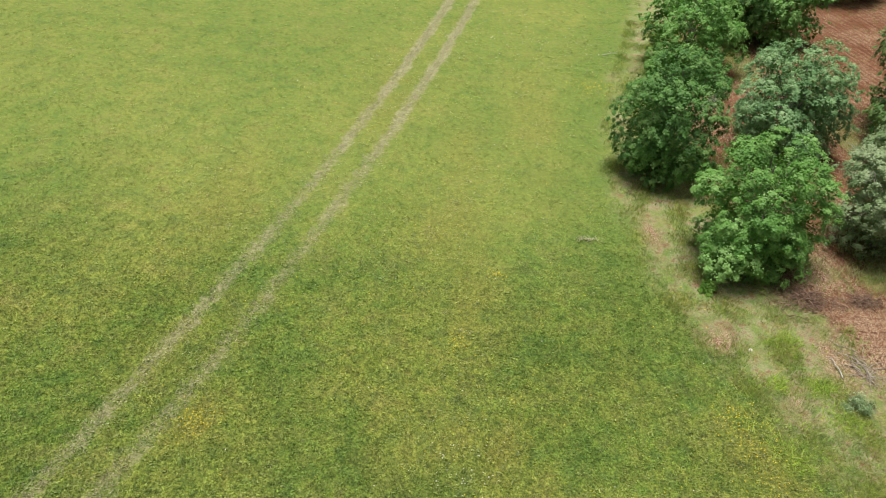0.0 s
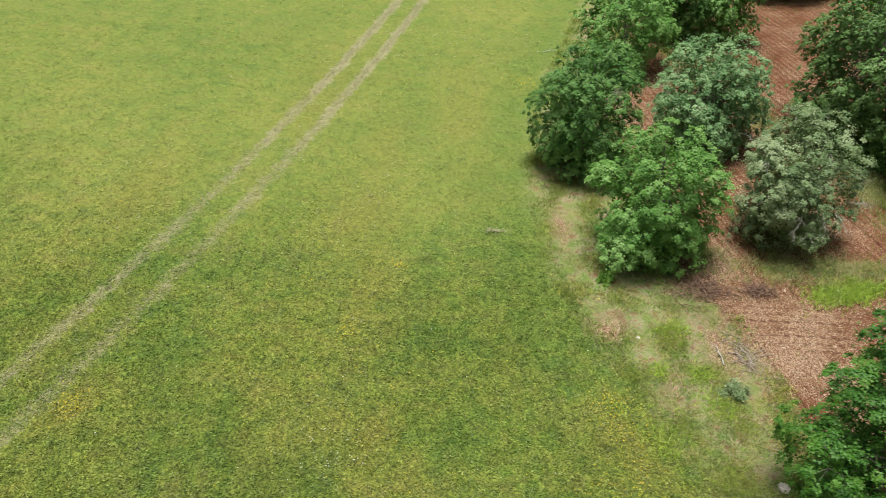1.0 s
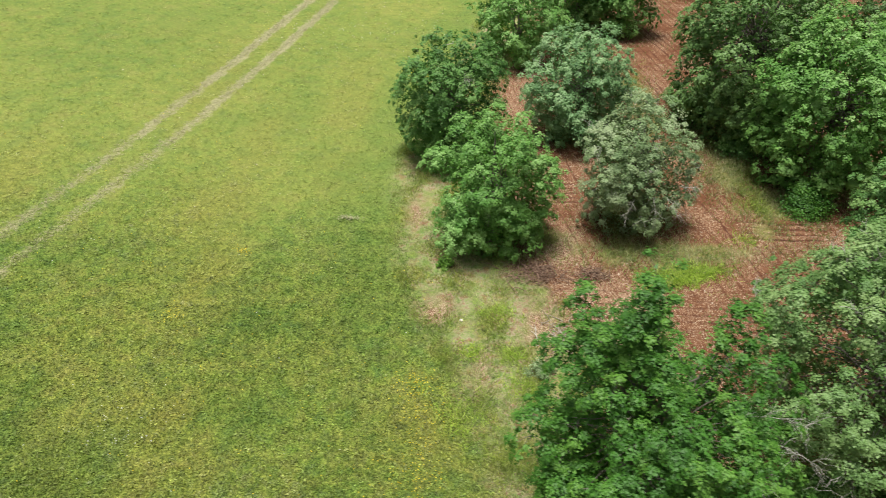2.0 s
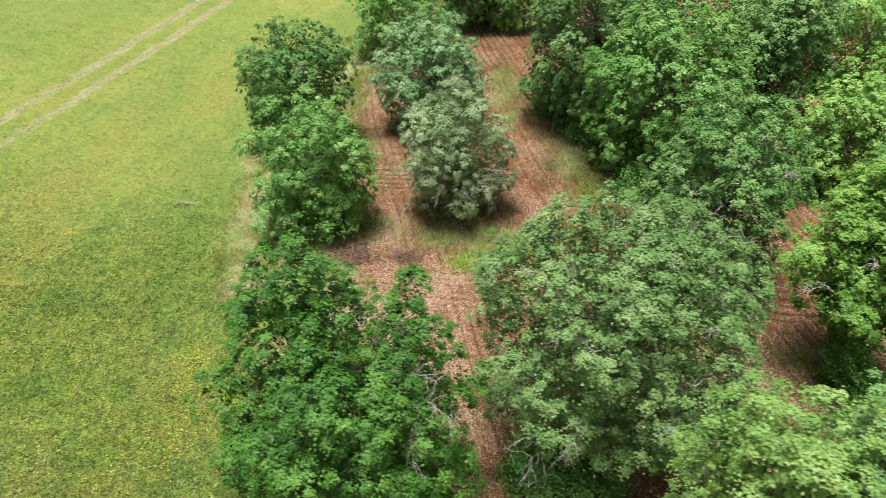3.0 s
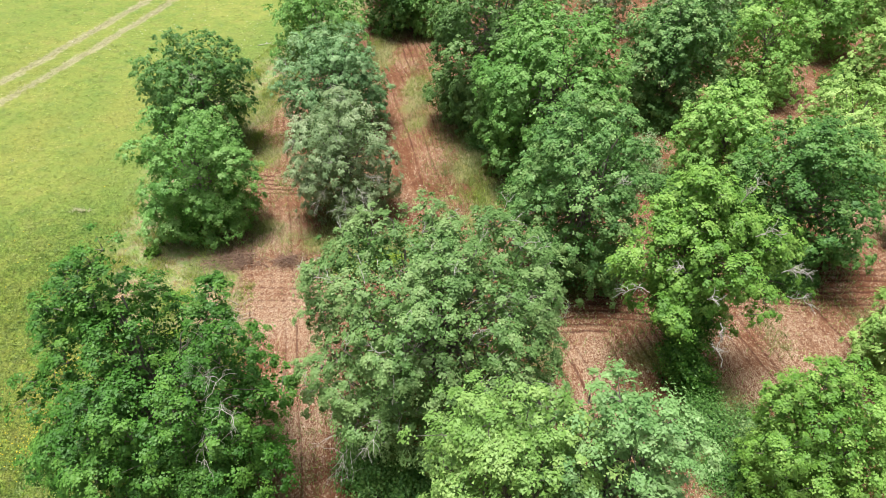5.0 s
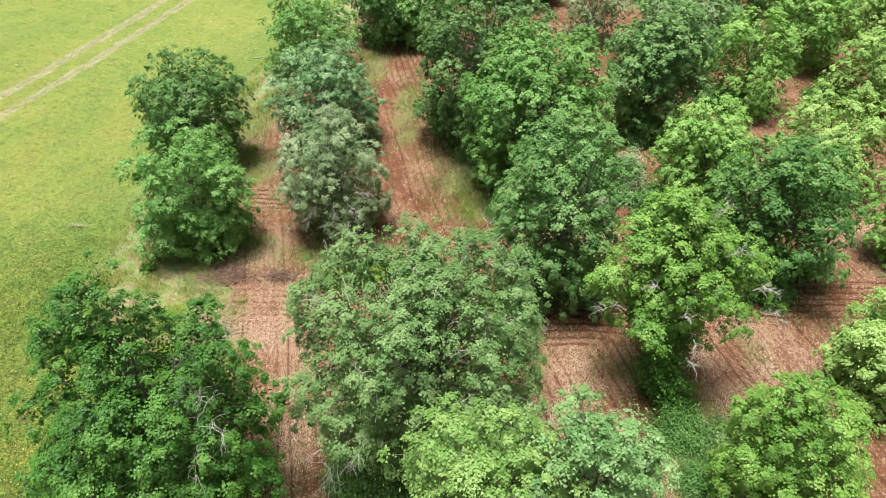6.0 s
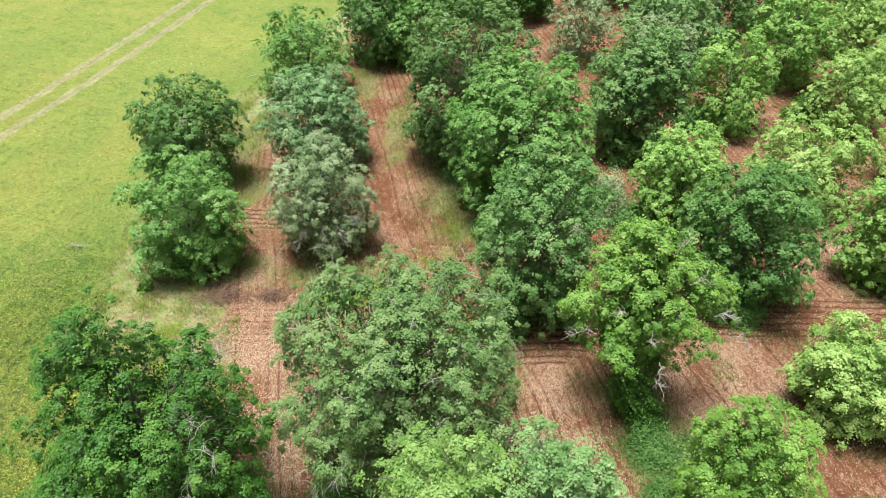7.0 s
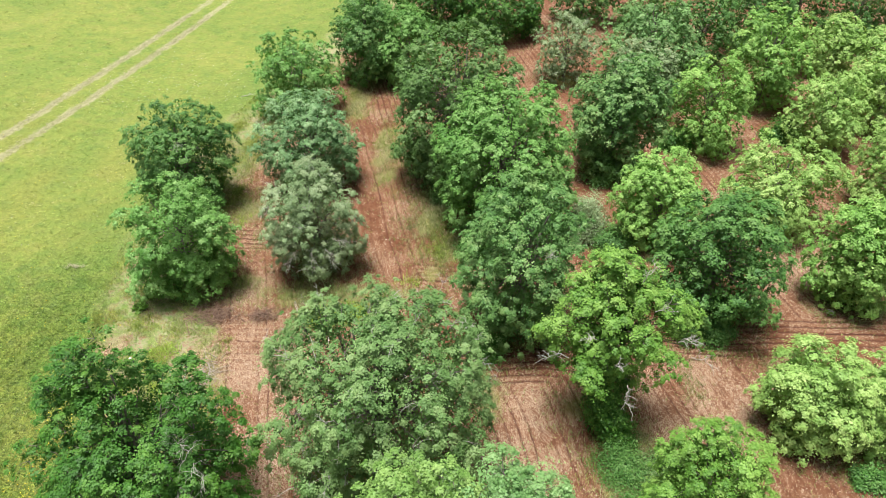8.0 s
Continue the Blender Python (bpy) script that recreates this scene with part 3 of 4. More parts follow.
    face = unit(cd * 0.6 + away[pick] * 0.2 + np.array([0, 0, 0.55]))
    # leaves over each spray's dome, a few straggling out
    own = np.repeat(np.arange(clumps), per)
    u = unit(rs.normal(size=(len(own), 3)) + 0.7 * face[own])
    reach = np.where(rs.uniform(size=len(own)) < 0.10, rs.uniform(1.0, 1.8, len(own)), rs.uniform(0.30, 0.95, len(own)))
    off = u * (cr[own] * reach)[:, None]
    off -= face[own] * (off * face[own]).sum(1, keepdims=True) * 0.45
    pos = cp[own] + off
    pos[:, 2] = np.maximum(pos[:, 2], 0.04)
    nor = unit(u * 0.36 + face[own] * 0.55 + np.array([0, 0, 0.15]) + rs.normal(size=pos.shape) * 0.15)
    L = size * rs.uniform(0.6, 1.4, len(own))
    W = L * rs.uniform(0.75, 1.15, len(own))
    # large leaf masses inside the boughs and round the stem, toned dark as shade
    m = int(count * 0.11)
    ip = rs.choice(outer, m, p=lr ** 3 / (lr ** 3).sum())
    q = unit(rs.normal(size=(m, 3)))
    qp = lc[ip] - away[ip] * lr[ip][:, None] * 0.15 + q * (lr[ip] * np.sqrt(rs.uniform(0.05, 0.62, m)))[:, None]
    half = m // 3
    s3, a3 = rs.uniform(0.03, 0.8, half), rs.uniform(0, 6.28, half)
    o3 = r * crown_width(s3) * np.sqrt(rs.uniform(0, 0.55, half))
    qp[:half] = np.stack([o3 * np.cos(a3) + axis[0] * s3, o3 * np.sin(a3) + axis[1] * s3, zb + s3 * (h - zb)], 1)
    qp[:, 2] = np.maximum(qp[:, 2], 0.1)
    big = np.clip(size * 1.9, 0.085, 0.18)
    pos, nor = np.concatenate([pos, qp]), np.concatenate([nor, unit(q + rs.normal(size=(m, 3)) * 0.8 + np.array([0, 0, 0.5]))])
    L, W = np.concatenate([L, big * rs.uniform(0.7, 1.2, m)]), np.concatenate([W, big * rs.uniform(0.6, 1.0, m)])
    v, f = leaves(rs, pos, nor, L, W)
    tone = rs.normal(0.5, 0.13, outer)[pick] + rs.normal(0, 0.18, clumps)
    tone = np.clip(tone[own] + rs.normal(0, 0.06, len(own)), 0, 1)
    # low tones put the crown's inner shade into these leaves' colour
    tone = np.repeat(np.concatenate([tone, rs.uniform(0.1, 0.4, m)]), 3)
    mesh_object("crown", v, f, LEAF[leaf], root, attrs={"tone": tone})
    # trunk
    fork = np.array([lean[0] * 0.25, lean[1] * 0.25, h * 0.26])
    tr = Tubes()
    line = branch_line(rs, (0, 0, -0.12), fork, 6, 0.05)
    tr.add(line, np.array([1.45, 1.1, 0.98, 0.9, 0.85, 0.8]) * (0.018 * h + 0.03), 10)
    top = np.array([lean[0] * 0.8, lean[1] * 0.8, zb + 0.8 * (h - zb)])
    tr.add(branch_line(rs, fork, top, 6, 0.06), np.linspace(0.8, 0.22, 6) * (0.018 * h + 0.03), 8)
    tr.make("trunk", BARK, root)
    # limbs, each with its twigs
    far_ = np.argsort(-np.linalg.norm(lc[:outer] - fork, axis=1))
    nlimb = 7 if h > 4 and y < 30 else 5
    for q in range(nlimb):
        mine = [k for c_, k in enumerate(far_) if c_ % nlimb == q]
        tb = Tubes()
        line = branch_line(rs, fork * rs.uniform(0.75, 1.25), mid + (lc[mine[0]] - mid) * 0.75, 7, 0.06)
        r0 = 0.0085 * h + 0.008
        tb.add(line, np.linspace(r0, r0 * 0.35, 7), 6)
        for k in mine[1:(99 if y < 30 else 3)]:
            tb.add(branch_line(rs, line[2], mid + (lc[k] - mid) * 0.8, 5, 0.08), np.linspace(r0 * 0.42, r0 * 0.15, 5), 4)
        for k in mine:
            own_c = np.where(pick == k)[0]
            for c_ in own_c[:3 if y < 15 else 0]:
                tb.add(branch_line(rs, lc[k], cp[c_] - cd[c_] * 0.12, 3, 0.1), np.linspace(r0 * 0.2, 0.003, 3), 3)
        tb.make("limb", BARK, root)
    if twigs:
        # pale, lichen-grey twigs that show through a thin crown
        tb = Tubes()
        for _ in range(twigs):
            c_ = rs.randint(clumps)
            a_ = cp[c_] - cd[c_] * 0.35
            w_ = unit(cd[c_] + rs.normal(size=3) * 0.5)
            dead_spray(rs, tb, a_, w_, rs.uniform(0.45, 0.85), 4, 0.010)
        tagged(tb.make("twig_tangle", DEAD, root, "pale lichened twigs showing through the leaves"), kind="stuff")
    for s_, w_, ln in dead:
        tb = Tubes()
        dead_spray(rs, tb, np.array(s_, float), w_, ln * 0.8, 9 if leaf == "lime" else 16, 0.014 if leaf == "lime" else 0.008)
        tb.make("dead_branch", DEAD, root, "bare pale lichen-covered dead branch")
    if ivy:
        vi, fi, ti, base_n = [], [], [], 0
        for ix, iy, iz, ir, iz_r, n_ in ivy:
            u = unit(rs.normal(size=(n_, 3)) + np.array([0, -0.2, 0.3]))
            p = np.array([ix, iy, iz]) + u * np.array([ir, ir, iz_r]) * rs.uniform(0.6, 1.1, (n_, 1)) * (1 + 0.25 * np.sin(u[:, :1] * 7 + u[:, 2:] * 9))
            p[:, 2] = np.maximum(p[:, 2], 0.03)
            l_ = rs.uniform(0.045, 0.09, n_)
            v, f = leaves(rs, p, unit(u + rs.normal(size=u.shape) * 0.45 + np.array([0, 0, 0.3])), l_, l_ * 0.8)
            vi.append(v), fi.append(f + base_n), ti.append(np.repeat(rs.uniform(0, 0.9, n_), 3))
            base_n += len(v)
        mesh_object("ivy", np.concatenate(vi), np.concatenate(fi), LEAF["deep"], root, "dark green ivy round the foot", attrs={"tone": np.concatenate(ti)})
    return root


def make_shrub(name, x, y, r, h, leaf, count, size, seed, label, blades=False):
    """A low bush: stems and domed leaf sprays from the ground up."""
    rs = np.random.RandomState(seed)
    root = tagged(new(name), label, "shrub")
    root.location = (x, y, float(land(x, y)) - 0.02)
    u = unit(rs.normal(size=(max(6, count // 60), 3)) + np.array([0, 0, 0.45]))
    u[:, 2] = np.abs(u[:, 2])
    cp = u * np.array([r, r, h]) * rs.uniform(0.45, 0.98, (len(u), 1))
    own = np.repeat(np.arange(len(u)), 60)
    pos = cp[own] + rs.normal(size=(len(own), 3)) * 0.16 * min(1.0, r)
    pos[:, 2] = np.maximum(pos[:, 2], 0.03)
    L = size * rs.uniform(0.7, 1.4, len(own))
    v, f = leaves(rs, pos, unit(u[own] + np.array([0, 0, 0.5]) + rs.normal(size=pos.shape) * 0.5), L, L * 0.6)
    tone = np.repeat(np.clip(rs.normal(0.5, 0.2, len(u))[own] + rs.normal(0, 0.1, len(own)), 0, 1), 3)
    mesh_object("foliage", v, f, LEAF[leaf], root, attrs={"tone": tone})
    tb = Tubes()
    for k in range(min(14, len(u))):
        tb.add(branch_line(rs, rs.normal(size=3) * np.array([0.08, 0.08, 0]), cp[k], 5, 0.08), np.linspace(0.014, 0.004, 5), 5)
    tb.make("stem_cluster", BARK, root)
    return root


# ---- ground ----
def steps(stops):
    out = [stops[0][0]]
    for (a, s0), (b, _) in zip(stops, stops[1:]):
        n = max(1, int(round((b - a) / s0)))
        out += list(np.linspace(a, b, n + 1)[1:])
    return np.array(out)


def build_ground():
    gx = steps([(-900, 150), (-150, 30), (-30, 0.7), (-9, 0.16), (4.5, 0.3), (8, 0.15), (12, 0.13), (38, 0.28), (66, 12), (150, 100), (900, 1)])
    gy = steps([(-900, 150), (-150, 30), (0, 2), (6, 0.12), (25, 0.16), (34, 0.3), (62, 8), (150, 100), (900, 1)])
    X, Y = np.meshgrid(gx, gy)
    x, y = X.ravel(), Y.ravel()
    v = np.stack([x, y, land(x, y)], 1)
    nx, ny = len(gx), len(gy)
    i, j = np.meshgrid(np.arange(nx - 1), np.arange(ny - 1))
    q = (j * nx + i).ravel()
    f = np.stack([q, q + 1, q + nx + 1, q + nx], 1)
    ob = mesh_object("ground", v, f, GROUND, attrs={"soil": soil_at(x, y), "verge": verge_at(x, y), "rut": rut_at(x, y), "lush": lush_at(x, y), "sere": sere_at(x, y), "litter": blots(x, y, LITTER), "short": 1 - rank_at(x, y), "along": phases(x, y)[0], "across": phases(x, y)[1], "cross": cross_at(x, y)}, smooth_=True)
    tagged(ob, "grass meadow with wheel tracks beside red-brown tilled orchard soil", "ground", kind="structure")


build_ground()

# ---- trees ----
make_tree("A", "deep", 156000, 0.050, 11, "broad deep green oak tree at the meadow's edge, with two heads", base=0.12, gaps=0.12, ragged=0.7,
          extra=[(-0.8, 0.6, 6.9, 0.7), (-0.9, 0.3, 5.3, 0.9), (-0.6, 0.9, 5.6, 0.9), (-1.7, 0.5, 5.2, 0.8), (-1.4, 0.9, 6.2, 0.7), (-1.3, 0.2, 6.4, 0.75), (-0.6, 0.2, 6.1, 0.7), (1.0, 0.7, 5.85, 0.7), (1.5, 0.2, 5.2, 0.75), (-1.5, -0.6, 5.1, 0.8), (0.9, -0.9, 4.9, 0.75), (2.3, 0.2, 3.9, 0.75), (-2.3, -0.2, 4.0, 0.8),
                 (-0.3, -2.0, 3.6, 0.9), (0.9, -1.9, 2.9, 0.8), (-1.7, -1.1, 2.6, 0.85), (-1.0, -1.9, 2.2, 0.8), (-0.6, -1.4, 4.9, 0.9), (-1.3, -1.3, 4.2, 0.85), (0.1, -1.6, 4.4, 0.85), (-0.2, -0.4, 5.6, 0.8), (-1.9, -0.9, 3.4, 0.8), (0.3, -1.0, 3.4, 0.8)],
          dead=[((1.3, -0.6, 5.0), (0.5, -0.6, 0.5), 1.2), ((1.6, -0.8, 4.6), (0.5, -0.8, 0.1), 1.3), ((1.3, -1.0, 4.2), (0.1, -0.8, -0.4), 1.1)])
make_tree("B", "olive", 160000, 0.050, 12, "wide greyish-olive oak tree with a thin lichen-hung crown", base=0.22, gaps=0.03, ragged=0.3, bough=0.55,
          extra=[(0.0, 0.3, 6.15, 0.8), (-0.6, 0.6, 5.9, 0.75), (0.6, -0.2, 6.0, 0.8), (0.0, -0.8, 5.9, 0.8), (0.3, 0.9, 5.8, 0.7)], twigs=100,
          dead=[((0.9, -1.0, 5.4), (0.8, -0.2, 0.3), 1.3), ((-1.7, -2.0, 3.0), (-0.35, -0.45, -0.9), 1.8), ((0.4, -2.6, 3.8), (0.1, -0.6, 0.1), 1.0), ((-1.0, -2.2, 3.4), (-0.4, -0.6, -0.5), 1.2)])
make_tree("C", "soft", 98000, 0.046, 13, "tall light yellowish-green tree with a dense leafy crown", gaps=0.03, ragged=0.35, bough=0.5)
make_tree("C2", "mint", 80000, 0.045, 65, "slender pale bluish-green tree beside a yellowish one", gaps=0.03, ragged=0.35, bough=0.5)
make_tree("D", "lime", 71000, 0.058, 14, "yellow-green oak tree with white dead twigs and an ivy-clad foot", base=0.34, lean=(0.1, 0.3), gaps=0.3, ragged=1.0, bough=0.5,
          extra=[(0.0, -0.1, 5.95, 0.62), (-0.75, -0.3, 5.2, 0.72), (0.85, -0.1, 5.35, 0.72), (1.6, -0.4, 4.4, 0.78), (-1.65, -0.4, 4.1, 0.72), (0.2, -1.2, 4.6, 0.85), (-0.7, -1.4, 3.5, 0.7),
                 (1.0, -1.3, 3.6, 0.78), (2.3, -0.4, 3.6, 0.5), (2.8, -0.5, 3.2, 0.36), (0.9, -0.9, 2.4, 0.42), (0.0, 0.8, 4.6, 1.0), (-0.3, -0.3, 3.0, 0.7)],
          ivy=[(-0.25, -0.5, 2.6, 0.8, 0.8, 5000), (0.2, -0.6, 1.9, 0.7, 0.9, 4500), (-0.1, -0.9, 1.1, 0.55, 0.8, 3500), (0.3, -1.0, 0.7, 0.7, 0.6, 3500), (0.5, -1.3, 0.3, 0.6, 0.3, 2500)],
          dead=[((-1.5, -1.4, 3.9), (-1, -0.3, 0.15), 1.0), ((0.5, -0.6, 6.1), (0.2, -0.3, 0.7), 1.0), ((2.5, -0.6, 3.1), (0.7, -0.4, -0.2), 0.9), ((1.4, -1.8, 4.9), (0.5, -0.6, 0.4), 0.9), ((0.1, -2.2, 3.6), (-0.1, -0.6, -0.5), 0.7), ((0.3, -1.8, 2.4), (0.3, -0.7, -0.3), 0.6), ((-0.8, -1.5, 4.7), (-0.6, -0.5, 0.5), 0.7), ((0.8, -1.2, 5.5), (0.5, -0.6, 0.4), 0.8), ((1.8, -1.1, 4.3), (0.6, -0.6, 0.5), 0.7), ((-0.3, -2.0, 4.2), (0.2, -0.7, 0.3), 0.6)])
make_tree("E", "lime", 78000, 0.048, 15, "young yellow-green oak tree with upright leafy shoots")
make_tree("F", "pale", 63000, 0.057, 16, "low rounded bright green oak tree on turf")
make_tree("F2", "pale", 29000, 0.069, 17, "small bright green oak tree beside a rounded one")
make_tree("G", "dark", 73000, 0.064, 18, "dark green oak tree at the meadow's edge", dead=[((0.3, -1.6, 3.9), (0.6, -0.3, 0.5), 0.9)])
make_tree("G2", "bright", 81000, 0.057, 19, "mid green bushy oak tree at the meadow's edge")
make_tree("H", "blue", 68000, 0.065, 20, "bluish grey-green oak tree with a few dead twigs", dead=[((-1.7, -0.6, 3.0), (-0.5, -0.2, 0.9), 1.1), ((-1.9, -0.3, 2.6), (-0.7, 0.1, 0.6), 0.9)])
make_tree("H2", "grey", 78000, 0.052, 21, "rounded silvery grey-green tree with pale hanging dead twigs", twigs=44,
          dead=[((0.2, -1.7, 2.3), (0.1, -0.5, -0.8), 1.3), ((0.7, -1.6, 2.2), (0.4, -0.5, -0.6), 1.1), ((-0.4, -1.7, 2.2), (-0.3, -0.5, -0.6), 1.1), ((1.0, -1.5, 2.6), (0.7, -0.4, -0.2), 1.0)])
make_tree("I", "bright", 44000, 0.076, 22, "mid green oak tree far along the meadow's edge")
make_tree("J", "dark", 40000, 0.080, 23, "mid green oak tree behind the first row")
make_tree("K", "bushy", 84000, 0.084, 24, "large olive-green oak tree beside the tilled lane", gaps=0.04, ragged=0.35)
make_tree("K2", "bright", 100000, 0.078, 25, "large full-crowned green oak tree beside the tilled lane", gaps=0.03, ragged=0.3)
make_tree("L", "teal", 81000, 0.062, 26, "tall dark green oak tree with a low side clump", extra=[(-2.2, 0.2, 2.4, 0.55), (-1.7, 0.0, 2.0, 0.6)], dead=[((0.4, -1.8, 4.8), (0.2, -0.5, 0.5), 0.9)])
make_tree("M", "fresh", 46000, 0.069, 27, "rounded mid green oak tree in the orchard")
make_tree("N", "mid", 63000, 0.070, 28, "open-crowned green oak tree on tilled soil")
make_tree("O", "teal", 54000, 0.084, 29, "tall bluish-green oak tree with an open foot", base=0.06)
make_tree("P", "fresh", 34000, 0.076, 30, "light green airy oak tree in the orchard")
make_tree("Q", "pale", 46000, 0.069, 31, "low spreading light green oak tree")
make_tree("R", "pale", 34000, 0.076, 32, "light green rounded oak tree far in the orchard")
make_tree("S", "fresh", 34000, 0.090, 33, "slender light green oak tree far in the orchard")
make_tree("T", "pale", 20000, 0.095, 34, "yellow-green oak tree far in the orchard")
make_tree("U", "fresh", 49000, 0.069, 35, "bushy green oak tree beside pale soil")
make_tree("V", "pale", 29000, 0.077, 36, "light green oak tree at the orchard's far rows")
make_tree("W", "mint", 42000, 0.092, 37, "wide green oak tree in the far rows")
make_tree("X", "dark", 22000, 0.095, 38, "dark green oak tree in the far rows")
make_tree("Y", "deep", 44000, 0.110, 39, "wide dark green thicket beside the far track")
make_tree("Y3", "deep", 30000, 0.11, 72, "dark green thicket beside the far meadow")
make_tree("X4", "dark", 16000, 0.11, 73, "dark green oak tree behind the far rows")
make_tree("Z", "grey", 15000, 0.086, 40, "thin greyish oak tree beside the far track", twigs=14)
make_tree("J2", "bright", 30000, 0.088, 41, "green bushy oak tree behind the first row")
make_tree("W2", "grey", 22000, 0.086, 42, "greyish-green oak tree in the far rows")
make_tree("X2", "mid", 20000, 0.103, 43, "dark green oak tree in the far rows")
make_tree("T2", "mid", 20000, 0.103, 44, "green oak tree at the end of the far rows")
make_tree("T3", "mid", 17000, 0.103, 45, "dark green oak tree at the end of the far rows")
make_tree("V2", "pale", 20000, 0.095, 46, "light green oak tree in the far rows")
make_tree("J3", "bright", 17000, 0.103, 47, "green oak tree far along the meadow's edge")
make_tree("Y2", "dark", 17000, 0.112, 48, "dark green oak tree beyond the far track")
make_tree("X3", "mid", 17000, 0.112, 49, "green oak tree beyond the far rows")
make_tree("R2", "pale", 20000, 0.095, 50, "light yellowish-green oak tree in the far rows")

# ---- shrubs and loose things ----
make_shrub("shrub", 19.4, 8.5, 0.95, 1.9, "mid", 8000, 0.075, 51, "deep green shrub on the soil under an oak")
make_shrub("shrub", 20.5, 8.1, 0.9, 1.4, "mid", 7000, 0.075, 52, "low deep green shrub under an olive-green oak")
make_shrub("shrub", 28.3, 10.2, 1.0, 0.75, "mid", 6000, 0.06, 53, "low green weedy shrub beside the ivy-clad oak")
make_shrub("shrub", 29.6, 9.9, 1.1, 0.55, "olive", 5500, 0.06, 54, "low greyish weedy shrub beside a young oak")
make_shrub("shrub", 28.5, 8.7, 0.9, 0.6, "mid", 5000, 0.06, 64, "low green weedy shrub on soil beside a young oak")
make_shrub("shrub", 35.9, 9.7, 0.7, 0.5, "mid", 3000, 0.08, 55, "low green shrub on turf beside tilled soil")
make_shrub("shrub", 29.2, 22.9, 1.25, 2.3, "grey", 9000, 0.08, 58, "loose grey-green shrub between two oaks")
make_shrub("shrub", 30.4, 21.7, 1.1, 1.3, "dark", 5000, 0.09, 59, "dark green shrub under an oak")
make_shrub("shrub", 35.6, 31.2, 1.1, 1.3, "deep", 5000, 0.10, 60, "dark green shrub at the foot of a light oak")
make_shrub("shrub", 42.0, 32.2, 1.2, 1.5, "deep", 5000, 0.10, 61, "dark green shrub beside a pale oak")
make_shrub("shrub", 31.0, 28.0, 1.4, 1.6, "dark", 6000, 0.10, 62, "dark green undergrowth at the foot of a tall oak")
# four shrubs added to stand for deep shade in hollows under large oaks
make_shrub("shrub", 21.9, 28.8, 1.2, 1.5, "dark", 6000, 0.08, 66, "dark green shrub added as shade at the foot of a large oak")
make_shrub("shrub", 23.0, 25.9, 1.1, 1.4, "dark", 6000, 0.08, 67, "dark green shrub added as shade between two large oaks")
make_shrub("shrub", 24.2, 21.4, 1.0, 1.2, "deep", 5000, 0.075, 68, "deep green shrub added as shade beside a large oak")
make_shrub("shrub", 24.3, 15.4, 0.9, 1.0, "deep", 5000, 0.07, 69, "low deep green shrub added as shade under a tall oak")
make_shrub("shrub", 33.1, 16.2, 0.8, 0.9, "mid", 4000, 0.07, 70, "low green undergrowth at the foot of an open oak")
make_shrub("shrub", 13.4, 12.8, 0.42, 0.45, "grey", 1800, 0.05, 56, "small grey-green bush in the dry verge")
make_shrub("shrub", 10.6, 17.75, 0.4, 0.3, "lime", 500, 0.11, 57, "leafy light green weed in the dry verge")


def make_brush_pile(x, y, rx, ry, h, n, seed, label, wood=BRUSH):
    rs = np.random.RandomState(seed)
    tb = Tubes()
    for _ in range(n):
        a = rs.normal(size=2) * np.array([rx, ry]) * 0.45
        w = rs.uniform(0, 6.28)
        ln = rs.uniform(0.25, 0.7)
        e = a + np.array([np.cos(w), np.sin(w)]) * ln
        z0 = rs.uniform(0.02, h) * math.exp(-(a[0] / rx) ** 2 - (a[1] / ry) ** 2)
        z1 = rs.uniform(0.01, h * 0.6)
        tb.add(branch_line(rs, (*a, z0), (*e, z1), 5, 0.1), np.linspace(0.014, 0.005, 5) * rs.uniform(0.6, 1.5), 5)
    ob = tb.make("brush_pile", wood)
    ob.location = (x, y, float(land(x, y)))
    tagged(ob, label, "brushwood", kind="stuff")


make_brush_pile(13.6, 17.3, 0.95, 0.6, 0.25, 170, 61, "heap of thin brown cut twigs on bare soil")
make_brush_pile(15.5, 17.25, 0.5, 0.25, 0.28, 80, 62, "small dark heap of cut branches on soil")
make_brush_pile(14.2, 14.3, 0.4, 0.8, 0.05, 60, 63, "flat scatter of bleached dry stalks on soil", STALK)


def make_stick(x, y, ln, turn, label, seed):
    rs = np.random.RandomState(seed)
    tb = Tubes()
    e = np.array([math.cos(turn) * ln, math.sin(turn) * ln, 0.05])
    line = branch_line(rs, (0, 0, 0.03), e, 8, 0.05)
    tb.add(line, np.linspace(0.022, 0.008, 8), 6)
    for k in (3, 5):
        tb.add(branch_line(rs, line[k], line[k] + np.array([math.cos(turn + 0.8), math.sin(turn + 0.8), 0.1]) * ln * 0.3, 5, 0.1), np.linspace(0.010, 0.004, 5), 5)
    ob = tb.make("fallen_branch", DEAD)
    ob.location = (x, y, float(land(x, y)))
    tagged(ob, label, "branch")


make_stick(13.4, 13.9, 0.9, 1.6, "bleached fallen branch lying in the dry verge", 71)
make_stick(9.8, 37.6, 1.0, 0.1, "grey fallen branch lying in the meadow", 72)


